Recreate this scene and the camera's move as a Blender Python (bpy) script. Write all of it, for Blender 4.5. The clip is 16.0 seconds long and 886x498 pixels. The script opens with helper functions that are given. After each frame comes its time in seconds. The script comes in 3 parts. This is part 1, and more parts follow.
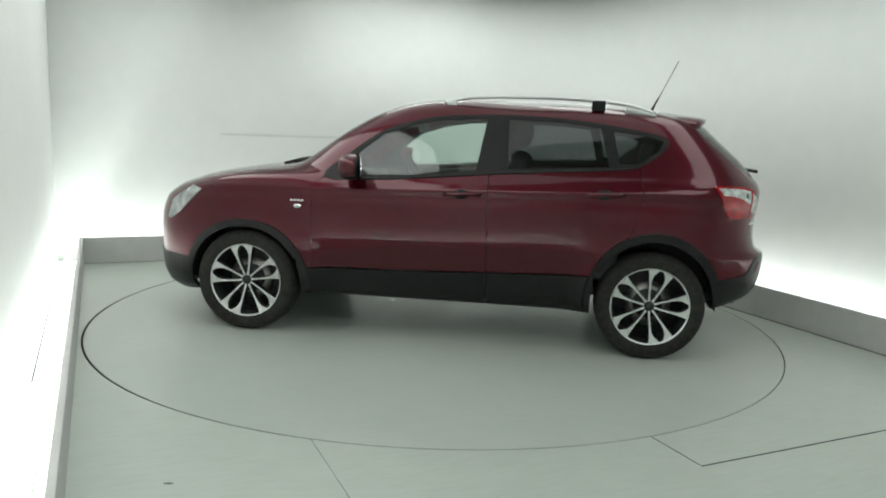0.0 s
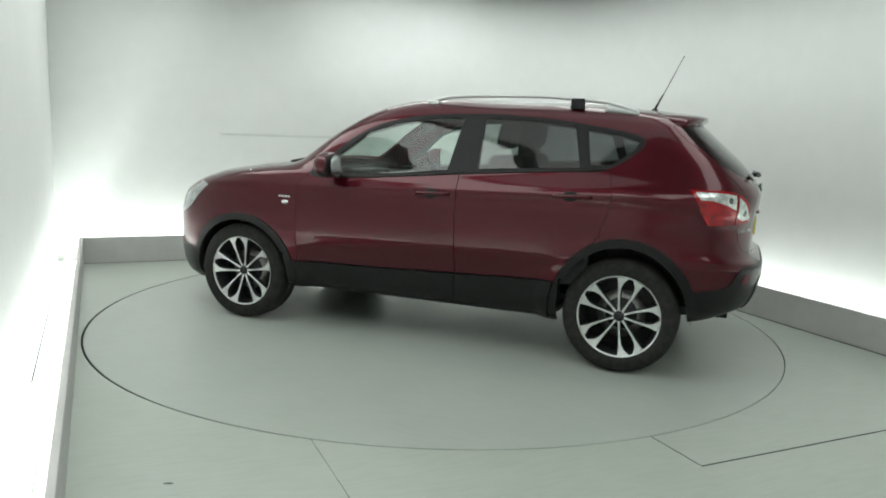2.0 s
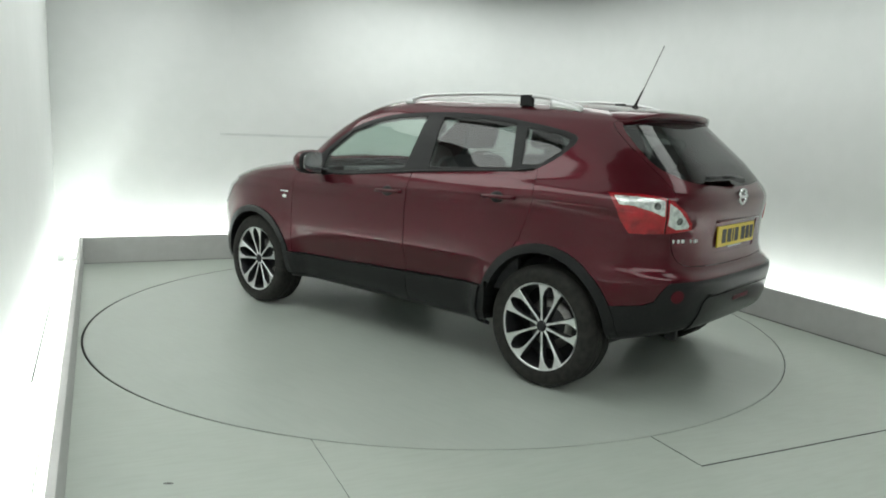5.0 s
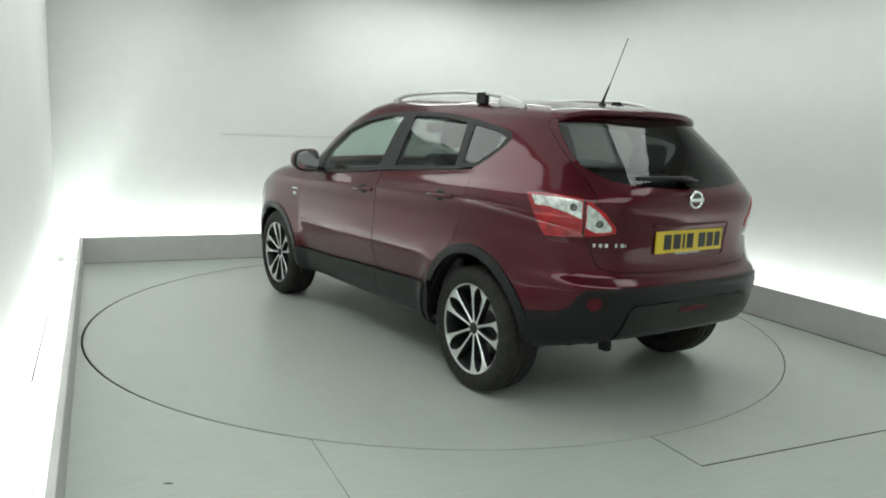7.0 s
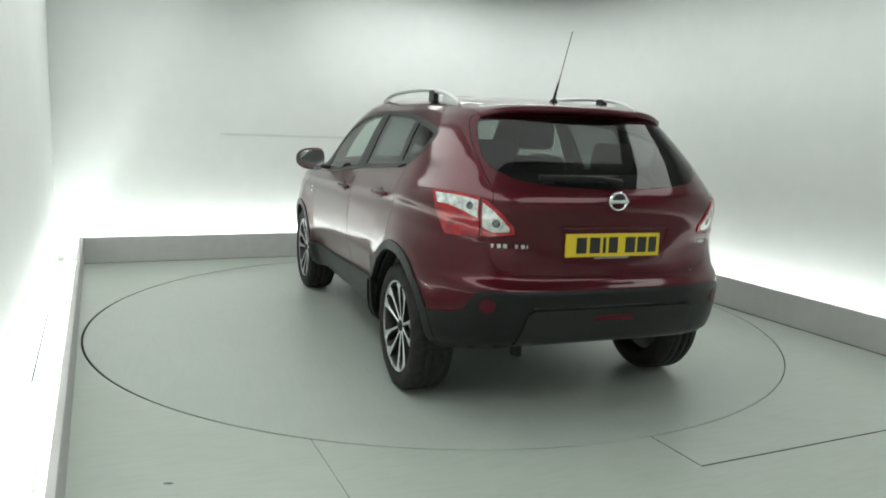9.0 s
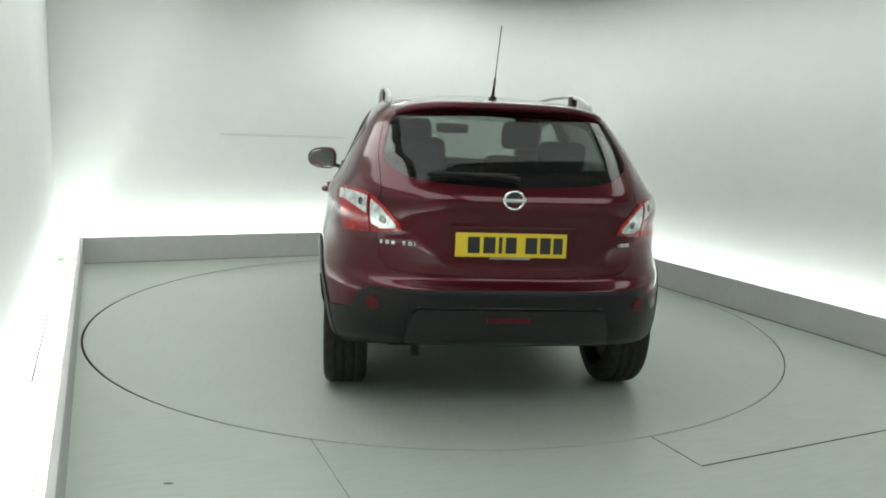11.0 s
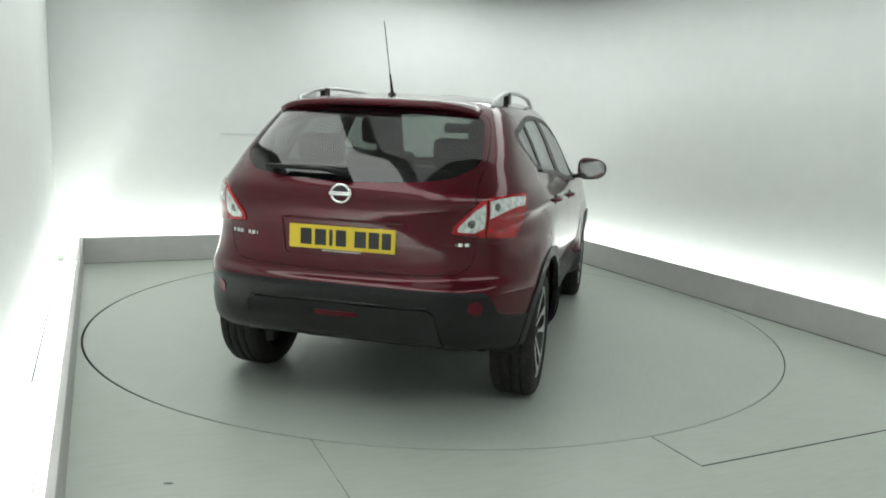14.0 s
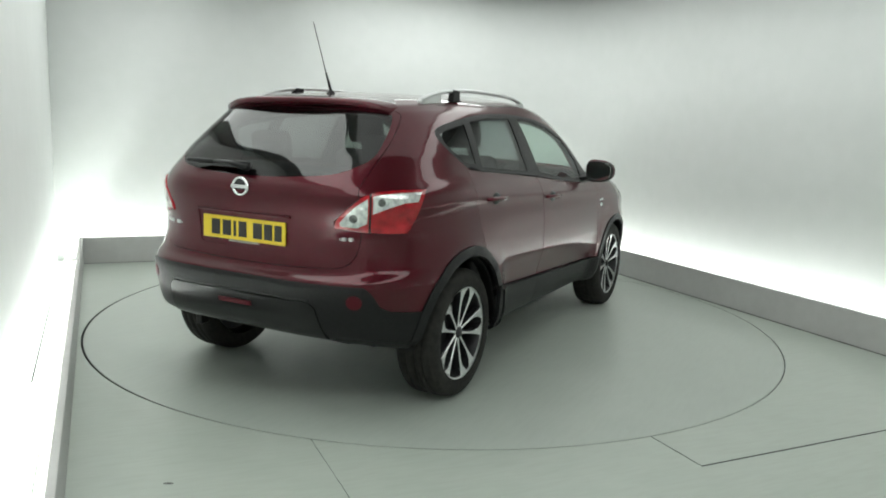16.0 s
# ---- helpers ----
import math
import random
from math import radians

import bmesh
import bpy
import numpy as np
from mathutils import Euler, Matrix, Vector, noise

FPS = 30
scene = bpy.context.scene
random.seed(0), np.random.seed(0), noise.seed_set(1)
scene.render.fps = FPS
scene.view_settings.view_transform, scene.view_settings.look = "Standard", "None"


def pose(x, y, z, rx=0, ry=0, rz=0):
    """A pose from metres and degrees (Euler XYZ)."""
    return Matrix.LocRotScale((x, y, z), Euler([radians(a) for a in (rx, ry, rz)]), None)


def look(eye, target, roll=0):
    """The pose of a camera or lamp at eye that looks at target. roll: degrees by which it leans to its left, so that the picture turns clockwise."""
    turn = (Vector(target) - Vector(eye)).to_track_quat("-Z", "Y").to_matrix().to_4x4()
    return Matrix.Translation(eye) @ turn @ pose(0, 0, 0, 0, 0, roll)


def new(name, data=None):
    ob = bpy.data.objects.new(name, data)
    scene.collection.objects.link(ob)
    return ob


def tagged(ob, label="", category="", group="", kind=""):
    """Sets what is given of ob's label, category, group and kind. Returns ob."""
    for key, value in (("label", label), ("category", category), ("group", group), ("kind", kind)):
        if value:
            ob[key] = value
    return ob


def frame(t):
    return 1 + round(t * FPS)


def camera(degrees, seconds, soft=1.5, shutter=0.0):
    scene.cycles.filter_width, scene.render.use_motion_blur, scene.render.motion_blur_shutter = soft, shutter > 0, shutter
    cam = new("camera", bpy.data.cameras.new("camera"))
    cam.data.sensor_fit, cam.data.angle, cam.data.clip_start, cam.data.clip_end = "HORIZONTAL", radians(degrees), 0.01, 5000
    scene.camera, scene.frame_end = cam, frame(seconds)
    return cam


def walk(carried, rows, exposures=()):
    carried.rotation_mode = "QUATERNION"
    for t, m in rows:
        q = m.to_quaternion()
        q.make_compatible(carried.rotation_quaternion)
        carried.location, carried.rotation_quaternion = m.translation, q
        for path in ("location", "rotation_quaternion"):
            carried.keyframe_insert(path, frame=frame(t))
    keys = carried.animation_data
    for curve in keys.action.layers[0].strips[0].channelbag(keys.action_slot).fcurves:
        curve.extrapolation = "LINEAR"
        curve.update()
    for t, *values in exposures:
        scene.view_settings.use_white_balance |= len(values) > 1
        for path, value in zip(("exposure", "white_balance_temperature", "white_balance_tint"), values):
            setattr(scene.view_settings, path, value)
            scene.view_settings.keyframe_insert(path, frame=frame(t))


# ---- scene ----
cam = camera(60.81, 16.0, soft=1.9)
EYE = Vector((0.0, -5.527, 1.394))
AHEAD = Vector((0.00583, 0.98711, -0.15991))
walk(cam, [(0.0, look(EYE, EYE + AHEAD, 2.216)), (16.0, look(EYE, EYE + AHEAD, 2.216))])

PSI = 24.38                 # turn of the room against the world axes
ROOM = pose(0, 0, 0, 0, 0, PSI)
XL, XR, YB, YF = -2.43, 2.45, 2.66, -7.2      # inner faces of the kerbs, and the wall behind the camera
TROUGH = 0.23               # kerb face to wall
KERB_H = 0.246
CEILING = 2.95
DISC_R = 2.406

# ---------------------------------------------------------------- light
world = bpy.data.worlds.new("world")
scene.world = world
world.use_nodes = True
world.node_tree.nodes["Background"].inputs[0].default_value = (0.8, 0.9, 0.85, 1)
world.node_tree.nodes["Background"].inputs[1].default_value = 0.02
scene.view_settings.exposure = 0.0
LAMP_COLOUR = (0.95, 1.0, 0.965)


def panel_or_fill_lamp(x, y, sx, sy, watts):
    lamp = bpy.data.lights.new("panel_or_fill_lamp", "AREA")
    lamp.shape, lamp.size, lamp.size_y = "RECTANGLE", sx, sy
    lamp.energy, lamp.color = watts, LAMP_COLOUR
    ob = new("panel_or_fill_lamp", lamp)
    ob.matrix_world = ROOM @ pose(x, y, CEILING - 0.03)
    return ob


# added dim fill, in place of light bounced off the middle of the ceiling
panel_or_fill_lamp(-0.1, -0.3, 2.6, 3.6, 23)
# added unseen fill over the front floor, brightens the near side and flank reflections
panel_or_fill_lamp(0.2, -4.9, 3.2, 1.6, 43)
# light panels along the back, left and right walls
panel_or_fill_lamp(0.9, YB - 0.55, 2.4, 0.6, 19)
panel_or_fill_lamp(XL + 0.40, -1.2, 0.9, 7.0, 57)
panel_or_fill_lamp(XR - 0.75, -0.8, 0.7, 4.8, 26)


# ---------------------------------------------------------------- materials
def material(name, colour, rough=0.5, metal=0.0, coat=0.0, spec=0.5):
    m = bpy.data.materials.new(name)
    m.use_nodes = True
    b = m.node_tree.nodes["Principled BSDF"]
    b.inputs["Base Color"].default_value = (*colour, 1)
    b.inputs["Roughness"].default_value = rough
    b.inputs["Metallic"].default_value = metal
    b.inputs["Coat Weight"].default_value = coat
    b.inputs["Coat Roughness"].default_value = 0.03
    b.inputs["Specular IOR Level"].default_value = spec
    return m


def grained(m, scale, low, high, detail=6, bump=0.0, rough=None, second=None):
    """Colour that wanders between low and high at one or two scales, with fine relief."""
    t = m.node_tree
    b = t.nodes["Principled BSDF"]
    co = t.nodes.new("ShaderNodeTexCoord")
    n = t.nodes.new("ShaderNodeTexNoise")
    n.inputs["Scale"].default_value, n.inputs["Detail"].default_value = scale, detail
    t.links.new(co.outputs["Object"], n.inputs["Vector"])
    fac = n.outputs["Fac"]
    if second:
        n2 = t.nodes.new("ShaderNodeTexNoise")
        n2.inputs["Scale"].default_value, n2.inputs["Detail"].default_value = second, 8
        t.links.new(co.outputs["Object"], n2.inputs["Vector"])
        mx = t.nodes.new("ShaderNodeMix")
        mx.inputs[0].default_value = 0.45
        t.links.new(fac, mx.inputs[2])
        t.links.new(n2.outputs["Fac"], mx.inputs[3])
        fac = mx.outputs[0]
    r = t.nodes.new("ShaderNodeValToRGB")
    r.color_ramp.elements[0].position, r.color_ramp.elements[1].position = 0.3, 0.7
    r.color_ramp.elements[0].color, r.color_ramp.elements[1].color = (*low, 1), (*high, 1)
    t.links.new(fac, r.inputs["Fac"])
    t.links.new(r.outputs["Color"], b.inputs["Base Color"])
    if rough:
        rr = t.nodes.new("ShaderNodeMapRange")
        rr.inputs["To Min"].default_value, rr.inputs["To Max"].default_value = rough
        t.links.new(fac, rr.inputs["Value"])
        t.links.new(rr.outputs[0], b.inputs["Roughness"])
    if bump:
        bu = t.nodes.new("ShaderNodeBump")
        bu.inputs["Strength"].default_value, bu.inputs["Distance"].default_value = bump, 0.002
        n3 = t.nodes.new("ShaderNodeTexNoise")
        n3.inputs["Scale"].default_value = scale * 12
        t.links.new(co.outputs["Object"], n3.inputs["Vector"])
        t.links.new(n3.outputs["Fac"], bu.inputs["Height"])
        t.links.new(bu.outputs["Normal"], b.inputs["Normal"])
    return m


def glass(name, tint, gloss=0.02):
    m = bpy.data.materials.new(name)
    m.use_nodes = True
    t = m.node_tree
    t.nodes.remove(t.nodes["Principled BSDF"])
    tr, gl = t.nodes.new("ShaderNodeBsdfTransparent"), t.nodes.new("ShaderNodeBsdfGlossy")
    fr, mx = t.nodes.new("ShaderNodeLayerWeight"), t.nodes.new("ShaderNodeMixShader")
    pw, sc = t.nodes.new("ShaderNodeMath"), t.nodes.new("ShaderNodeMath")
    pw.operation, sc.operation = "POWER", "MULTIPLY_ADD"
    pw.inputs[1].default_value, sc.inputs[1].default_value, sc.inputs[2].default_value = 5, 0.9, 0.07
    fr.inputs["Blend"].default_value = 0.5
    t.links.new(fr.outputs["Facing"], pw.inputs[0])
    t.links.new(pw.outputs[0], sc.inputs[0])
    tr.inputs["Color"].default_value = (*tint, 1)
    gl.inputs["Roughness"].default_value = gloss
    t.links.new(sc.outputs[0], mx.inputs[0])
    t.links.new(tr.outputs[0], mx.inputs[1])
    t.links.new(gl.outputs[0], mx.inputs[2])
    t.links.new(mx.outputs[0], t.nodes["Material Output"].inputs["Surface"])
    return m


def worn(m, scale, colour, amount):
    """Thin streaky scuffs over a painted floor."""
    t = m.node_tree
    b = t.nodes["Principled BSDF"]
    old = b.inputs["Base Color"].links[0].from_socket
    co, mp = t.nodes.new("ShaderNodeTexCoord"), t.nodes.new("ShaderNodeMapping")
    mp.inputs["Scale"].default_value = (scale, scale * 7, scale)
    mp.inputs["Rotation"].default_value = (0, 0, 0.6)
    n, r, mx = t.nodes.new("ShaderNodeTexNoise"), t.nodes.new("ShaderNodeValToRGB"), t.nodes.new("ShaderNodeMix")
    n.inputs["Detail"].default_value = 7
    r.color_ramp.elements[0].position, r.color_ramp.elements[1].position = 0.42, 0.85
    r.color_ramp.elements[1].color = (amount, amount, amount, 1)
    mx.data_type = "RGBA"
    mx.inputs[7].default_value = (*colour, 1)
    t.links.new(co.outputs["Object"], mp.inputs["Vector"])
    t.links.new(mp.outputs["Vector"], n.inputs["Vector"])
    t.links.new(n.outputs["Fac"], r.inputs["Fac"])
    t.links.new(r.outputs["Color"], mx.inputs[0])
    t.links.new(old, mx.inputs[6])
    t.links.new(mx.outputs[2], b.inputs["Base Color"])


WALL = grained(material("wall_paint", (0.8, 0.81, 0.8), 0.75), 0.9, (0.73, 0.75, 0.735), (0.78, 0.795, 0.785), bump=0.08, second=7)
FLOOR = grained(material("floor_paint", (0.42, 0.45, 0.42), 0.35), 0.8, (0.385, 0.43, 0.385), (0.445, 0.485, 0.437), bump=0.05, rough=(0.29, 0.44), second=5)
DISC = grained(material("turntable_paint", (0.42, 0.45, 0.42), 0.3), 0.7, (0.37, 0.41, 0.372), (0.42, 0.457, 0.417), bump=0.05, rough=(0.285, 0.42), second=4)
worn(FLOOR, 1.3, (0.30, 0.31, 0.27), 0.3)
worn(DISC, 1.1, (0.30, 0.32, 0.295), 0.25)
KERB = grained(material("kerb_paint", (0.5, 0.5, 0.49), 0.55), 2.0, (0.43, 0.43, 0.42), (0.5, 0.5, 0.49), bump=0.1, second=14)
CEILING_PAINT = grained(material("ceiling_paint", (0.3, 0.31, 0.3), 0.8), 1.1, (0.27, 0.28, 0.27), (0.33, 0.34, 0.33), bump=0.08, second=6)
SEAM = material("wall_joint", (0.63, 0.65, 0.64), 0.8)
GRIME = grained(material("grime", (0.1, 0.1, 0.09), 0.8), 5, (0.05, 0.05, 0.048), (0.22, 0.225, 0.21))
JOINT = material("joint_dark", (0.03, 0.032, 0.03), 0.8)
PIT = material("pit_dark", (0.008, 0.008, 0.008), 0.9, spec=0.1)
PAINT = material("red_metallic_paint", (0.15, 0.012, 0.022), 0.34, 0.6, 1.0, 0.05)
grained(PAINT, 900, (0.055, 0.0019, 0.0068), (0.081, 0.0036, 0.0103), detail=1)
PAINT.node_tree.nodes["Principled BSDF"].inputs["Coat IOR"].default_value = 1.43
PAINT.node_tree.nodes["Principled BSDF"].inputs["Coat Roughness"].default_value = 0.08
BLACK = grained(material("black_plastic", (0.03, 0.03, 0.03), 0.36, spec=0.24), 60, (0.007, 0.0072, 0.0075), (0.012, 0.0123, 0.0127), bump=0.3)
INSERT = grained(material("smooth_black_plastic", (0.02, 0.02, 0.02), 0.24, spec=0.4), 40, (0.007, 0.0072, 0.0075), (0.011, 0.0113, 0.0117))
GLOSSY = material("gloss_black", (0.012, 0.012, 0.013), 0.12, 0, 0.5)
RUBBER = grained(material("tyre_rubber", (0.025, 0.025, 0.025), 0.75, spec=0.25), 30, (0.013, 0.0128, 0.012), (0.028, 0.027, 0.024), bump=0.3)
ALLOY = grained(material("machined_alloy", (0.72, 0.73, 0.73), 0.28, 0.9), 40, (0.66, 0.67, 0.67), (0.76, 0.77, 0.77))
ALLOY_DARK = material("painted_dark_alloy", (0.02, 0.02, 0.022), 0.4, 0.3)
CHROME = material("chrome", (0.82, 0.83, 0.83), 0.1, 1.0)
RAIL = material("satin_rail", (0.62, 0.63, 0.63), 0.3, 0.9)
STEEL = grained(material("brake_steel", (0.35, 0.34, 0.33), 0.4, 0.9), 30, (0.25, 0.24, 0.23), (0.38, 0.37, 0.36))
CLOTH = grained(material("seat_cloth", (0.03, 0.03, 0.034), 0.9), 120, (0.022, 0.022, 0.026), (0.042, 0.042, 0.048), bump=0.4)
TRIM = grained(material("cabin_plastic", (0.035, 0.035, 0.037), 0.6), 50, (0.026, 0.026, 0.028), (0.042, 0.042, 0.044))
RED_LENS = grained(material("red_lens", (0.3, 0.006, 0.014), 0.15, 0, 0.6), 18, (0.20, 0.0022, 0.007), (0.42, 0.006, 0.013), detail=2)
CLEAR_LENS = grained(material("clear_lens", (0.6, 0.62, 0.6), 0.16, 0.4, 0.8), 45, (0.42, 0.44, 0.43), (0.86, 0.88, 0.86), detail=3)
HEAD_LENS = grained(material("headlamp_lens", (0.4, 0.42, 0.42), 0.12, 0.6, 1.0), 14, (0.20, 0.21, 0.21), (0.6, 0.62, 0.62), detail=2)
AMBER = grained(material("bulb_holder", (0.2, 0.21, 0.2), 0.2, 0.5, 0.8), 60, (0.05, 0.052, 0.05), (0.25, 0.26, 0.25), detail=2)
REFLECTOR = material("red_reflector", (0.075, 0.003, 0.009), 0.35, 0, 0.0, 0.25)
YELLOW = material("yellow_plate", (0.66, 0.49, 0.018), 0.4, 0, 0.2)
INK = material("plate_black", (0.012, 0.012, 0.012), 0.5)
GLASS = glass("window_glass", (0.74, 0.84, 0.79))
PRIVACY = glass("privacy_glass", (0.29, 0.32, 0.32))
REAR_GLASS = glass("rear_glass", (0.32, 0.345, 0.335))
PANE_INNER = glass("clear_inner_face", (1.0, 1.0, 1.0))
PANE_INNER.node_tree.links.remove(PANE_INNER.node_tree.nodes["Mix Shader"].inputs[0].links[0])
PANE_INNER.node_tree.nodes["Mix Shader"].inputs[0].default_value = 0.0


def led(name, strength):
    m = material(name, (0.9, 0.9, 0.9))
    m.node_tree.nodes["Principled BSDF"].inputs["Emission Color"].default_value = (*LAMP_COLOUR, 1)
    m.node_tree.nodes["Principled BSDF"].inputs["Emission Strength"].default_value = strength
    return m


LED_BACK, LED_LEFT, LED_RIGHT = led("led_back", 17), led("led_left", 38), led("led_right", 13)


# ---------------------------------------------------------------- mesh helpers
def part(name, bm, mat, parent=None, label="", smooth=False):
    me = bpy.data.meshes.new(name)
    bm.normal_update()
    for f in bm.faces:
        f.smooth = smooth
    bm.to_mesh(me)
    bm.free()
    me.materials.append(mat)
    ob = new(name, me)
    if parent:
        ob.parent = parent
    return tagged(ob, label)


def box(x0, x1, y0, y1, z0, z1, bevel=0.0, seg=2):
    bm = bmesh.new()
    bmesh.ops.create_cube(bm, size=1)
    for v in bm.verts:
        v.co = ((x0 + x1) / 2 + v.co.x * (x1 - x0), (y0 + y1) / 2 + v.co.y * (y1 - y0), (z0 + z1) / 2 + v.co.z * (z1 - z0))
    if bevel:
        bmesh.ops.bevel(bm, geom=bm.edges[:], offset=bevel, segments=seg, affect="EDGES", profile=0.5)
    return bm


def moved(bm, m):
    bm.transform(m)
    return bm


def joined(*parts):
    """One bmesh out of several."""
    out = bmesh.new()
    for b in parts:
        me = bpy.data.meshes.new("tmp")
        b.to_mesh(me)
        b.free()
        out.from_mesh(me)
        bpy.data.meshes.remove(me)
    return out


def revolve(profile, n=64, axis="Y"):
    """A closed or open (radius, height) profile turned round an axis."""
    bm = bmesh.new()
    rings = []
    for i in range(n):
        a = 2 * math.pi * i / n
        c, s = math.cos(a), math.sin(a)
        rings.append([bm.verts.new((r * c, h, r * s) if axis == "Y" else (r * c, r * s, h)) for r, h in profile])
    for i in range(n):
        a, b = rings[i], rings[(i + 1) % n]
        for k in range(len(profile) - 1):
            bm.faces.new((a[k], a[k + 1], b[k + 1], b[k]))
    bmesh.ops.recalc_face_normals(bm, faces=bm.faces)
    return bm


def tube(points, radius, n=10, squash=1.0):
    """A rod of round or flattened section along points."""
    bm = bmesh.new()
    rings = []
    pts = [Vector(p) for p in points]
    rad = radius if isinstance(radius, (list, tuple)) else [radius] * len(pts)
    for i, p in enumerate(pts):
        d = (pts[min(i + 1, len(pts) - 1)] - pts[max(i - 1, 0)]).normalized()
        side = d.cross(Vector((0, 0, 1)))
        side = side.normalized() if side.length > 1e-4 else Vector((0, 1, 0))
        up = side.cross(d).normalized()
        rings.append([bm.verts.new(p + rad[i] * (math.cos(2 * math.pi * k / n) * side + squash * math.sin(2 * math.pi * k / n) * up)) for k in range(n)])
    for a, b in zip(rings, rings[1:]):
        for k in range(n):
            bm.faces.new((a[k], a[(k + 1) % n], b[(k + 1) % n], b[k]))
    bm.faces.new(rings[0][::-1])
    bm.faces.new(rings[-1])
    bmesh.ops.recalc_face_normals(bm, faces=bm.faces)
    return bm


def inside(p, poly):
    hit, j = False, len(poly) - 1
    for i in range(len(poly)):
        (xi, yi), (xj, yj) = poly[i], poly[j]
        if (yi > p[1]) != (yj > p[1]) and p[0] < (xj - xi) * (p[1] - yi) / (yj - yi) + xi:
            hit = not hit
        j = i
    return hit


def curve(poly, n=6, closed=True):
    """A smooth outline through the corners."""
    out, m = [], len(poly)
    for i in range(m if closed else m - 1):
        p = [Vector((*poly[k % m], 0)) if closed else Vector((*poly[min(max(k, 0), m - 1)], 0)) for k in (i - 1, i, i + 1, i + 2)]
        for s in range(n):
            t = s / n
            q = 0.5 * (2 * p[1] + (p[2] - p[0]) * t + (2 * p[0] - 5 * p[1] + 4 * p[2] - p[3]) * t * t + (3 * p[1] - p[0] - 3 * p[2] + p[3]) * t ** 3)
            out.append((q.x, q.y))
    return out


def cut(bm, poly, e1, e2, test, reach=0.07):
    """Split the skin along an outline that is projected on it across the plane e1, e2; gives the faces inside."""
    e1, e2 = Vector(e1).normalized(), Vector(e2)
    for i in range(len(poly)):
        a, b = Vector(poly[i - 1]), Vector(poly[i])
        d = b - a
        if d.length < 1e-5:
            continue
        faces = []
        for f in bm.faces:
            c = f.calc_center_median()
            if not test(c):
                continue
            q = Vector((c.dot(e1), c.dot(e2))) - a
            s = max(0, min(1, q.dot(d) / d.length_squared))
            gap = (q - s * d).length
            if gap < reach and gap < max((Vector(((v.co - c).dot(e1), (v.co - c).dot(e2)))).length for v in f.verts) + 1e-4:
                faces.append(f)
        geom = list({x for f in faces for x in (*f.verts, *f.edges, f)})
        if geom:
            bmesh.ops.bisect_plane(bm, geom=geom, dist=1e-5, plane_co=a.x * e1 + a.y * e2, plane_no=(-d.y * e1 + d.x * e2).normalized())
    return [f for f in bm.faces if test(f.calc_center_median()) and inside((f.calc_center_median().dot(e1), f.calc_center_median().dot(e2)), poly)]


def take(bm, faces):
    """Lift faces off a skin into a bmesh of their own."""
    out, made = bmesh.new(), {}
    for f in faces:
        vs = []
        for v in f.verts:
            if v not in made:
                made[v] = out.verts.new(v.co)
            vs.append(made[v])
        out.faces.new(vs)
    bmesh.ops.delete(bm, geom=faces, context="FACES")
    out.normal_update()
    return out


def even_normals(bm):
    """Normals weighed by area and shared with the neighbours, so that slivers do not turn them."""
    bm.normal_update()
    own = {v: sum((f.normal * f.calc_area() for f in v.link_faces), Vector()) for v in bm.verts}
    wide = {v: own[v] + sum((own[e.other_vert(v)] for e in v.link_edges), Vector()) for v in bm.verts}
    return {v: n.normalized() for v, n in wide.items()}


def offset(bm, d):
    for v, n in even_normals(bm).items():
        v.co += n * d
    return bm


def shrink(bm, d):
    """Draw the rim of a skin inwards by d, which leaves a gap round it."""
    bmesh.ops.remove_doubles(bm, verts=bm.verts[:], dist=0.0025)
    move = {}
    for e in bm.edges:
        if len(e.link_faces) == 1:
            f = e.link_faces[0]
            t = (e.verts[1].co - e.verts[0].co).normalized()
            c = f.calc_center_median() - e.verts[0].co
            n = c - t * c.dot(t)
            if n.length > 1e-7:
                for v in e.verts:
                    move[v] = move.get(v, Vector()) + n.normalized()
    for v, n in move.items():
        if n.length > 1e-6:
            v.co += n.normalized() * d
    return bm


def shell(bm, d):
    """Give a skin thickness, inwards."""
    bmesh.ops.remove_doubles(bm, verts=bm.verts[:], dist=0.0007)
    bmesh.ops.dissolve_degenerate(bm, dist=0.0005, edges=bm.edges[:])
    faces, edges = bm.faces[:], [e for e in bm.edges if len(e.link_faces) == 1]
    low = {v: bm.verts.new(v.co - n * d) for v, n in even_normals(bm).items()}
    for e in edges:
        lp = e.link_loops[0]
        a, b = lp.vert, lp.link_loop_next.vert
        e.smooth = False
        f = bm.faces.new((b, a, low[a], low[b]))
        for k in f.edges:
            k.smooth = False
    for f in faces:
        bm.faces.new([low[v] for v in reversed(f.verts)])
    bm.normal_update()
    return bm


def pane(name, bm, mat, parent, label):
    """A window pane: tinted and glossy outside, clear within, and open to light."""
    ob = part(name, bm, mat, parent, label, True)
    ob.data.materials.append(PANE_INNER)
    for f in ob.data.polygons:
        f.material_index = 0 if f.normal.dot(f.center - Vector((-0.5, 0, 0.8))) > 0 else 1
    ob.visible_shadow = False
    return ob


def empty(name):
    ob = new(name)
    ob.empty_display_size = 0.2
    return ob


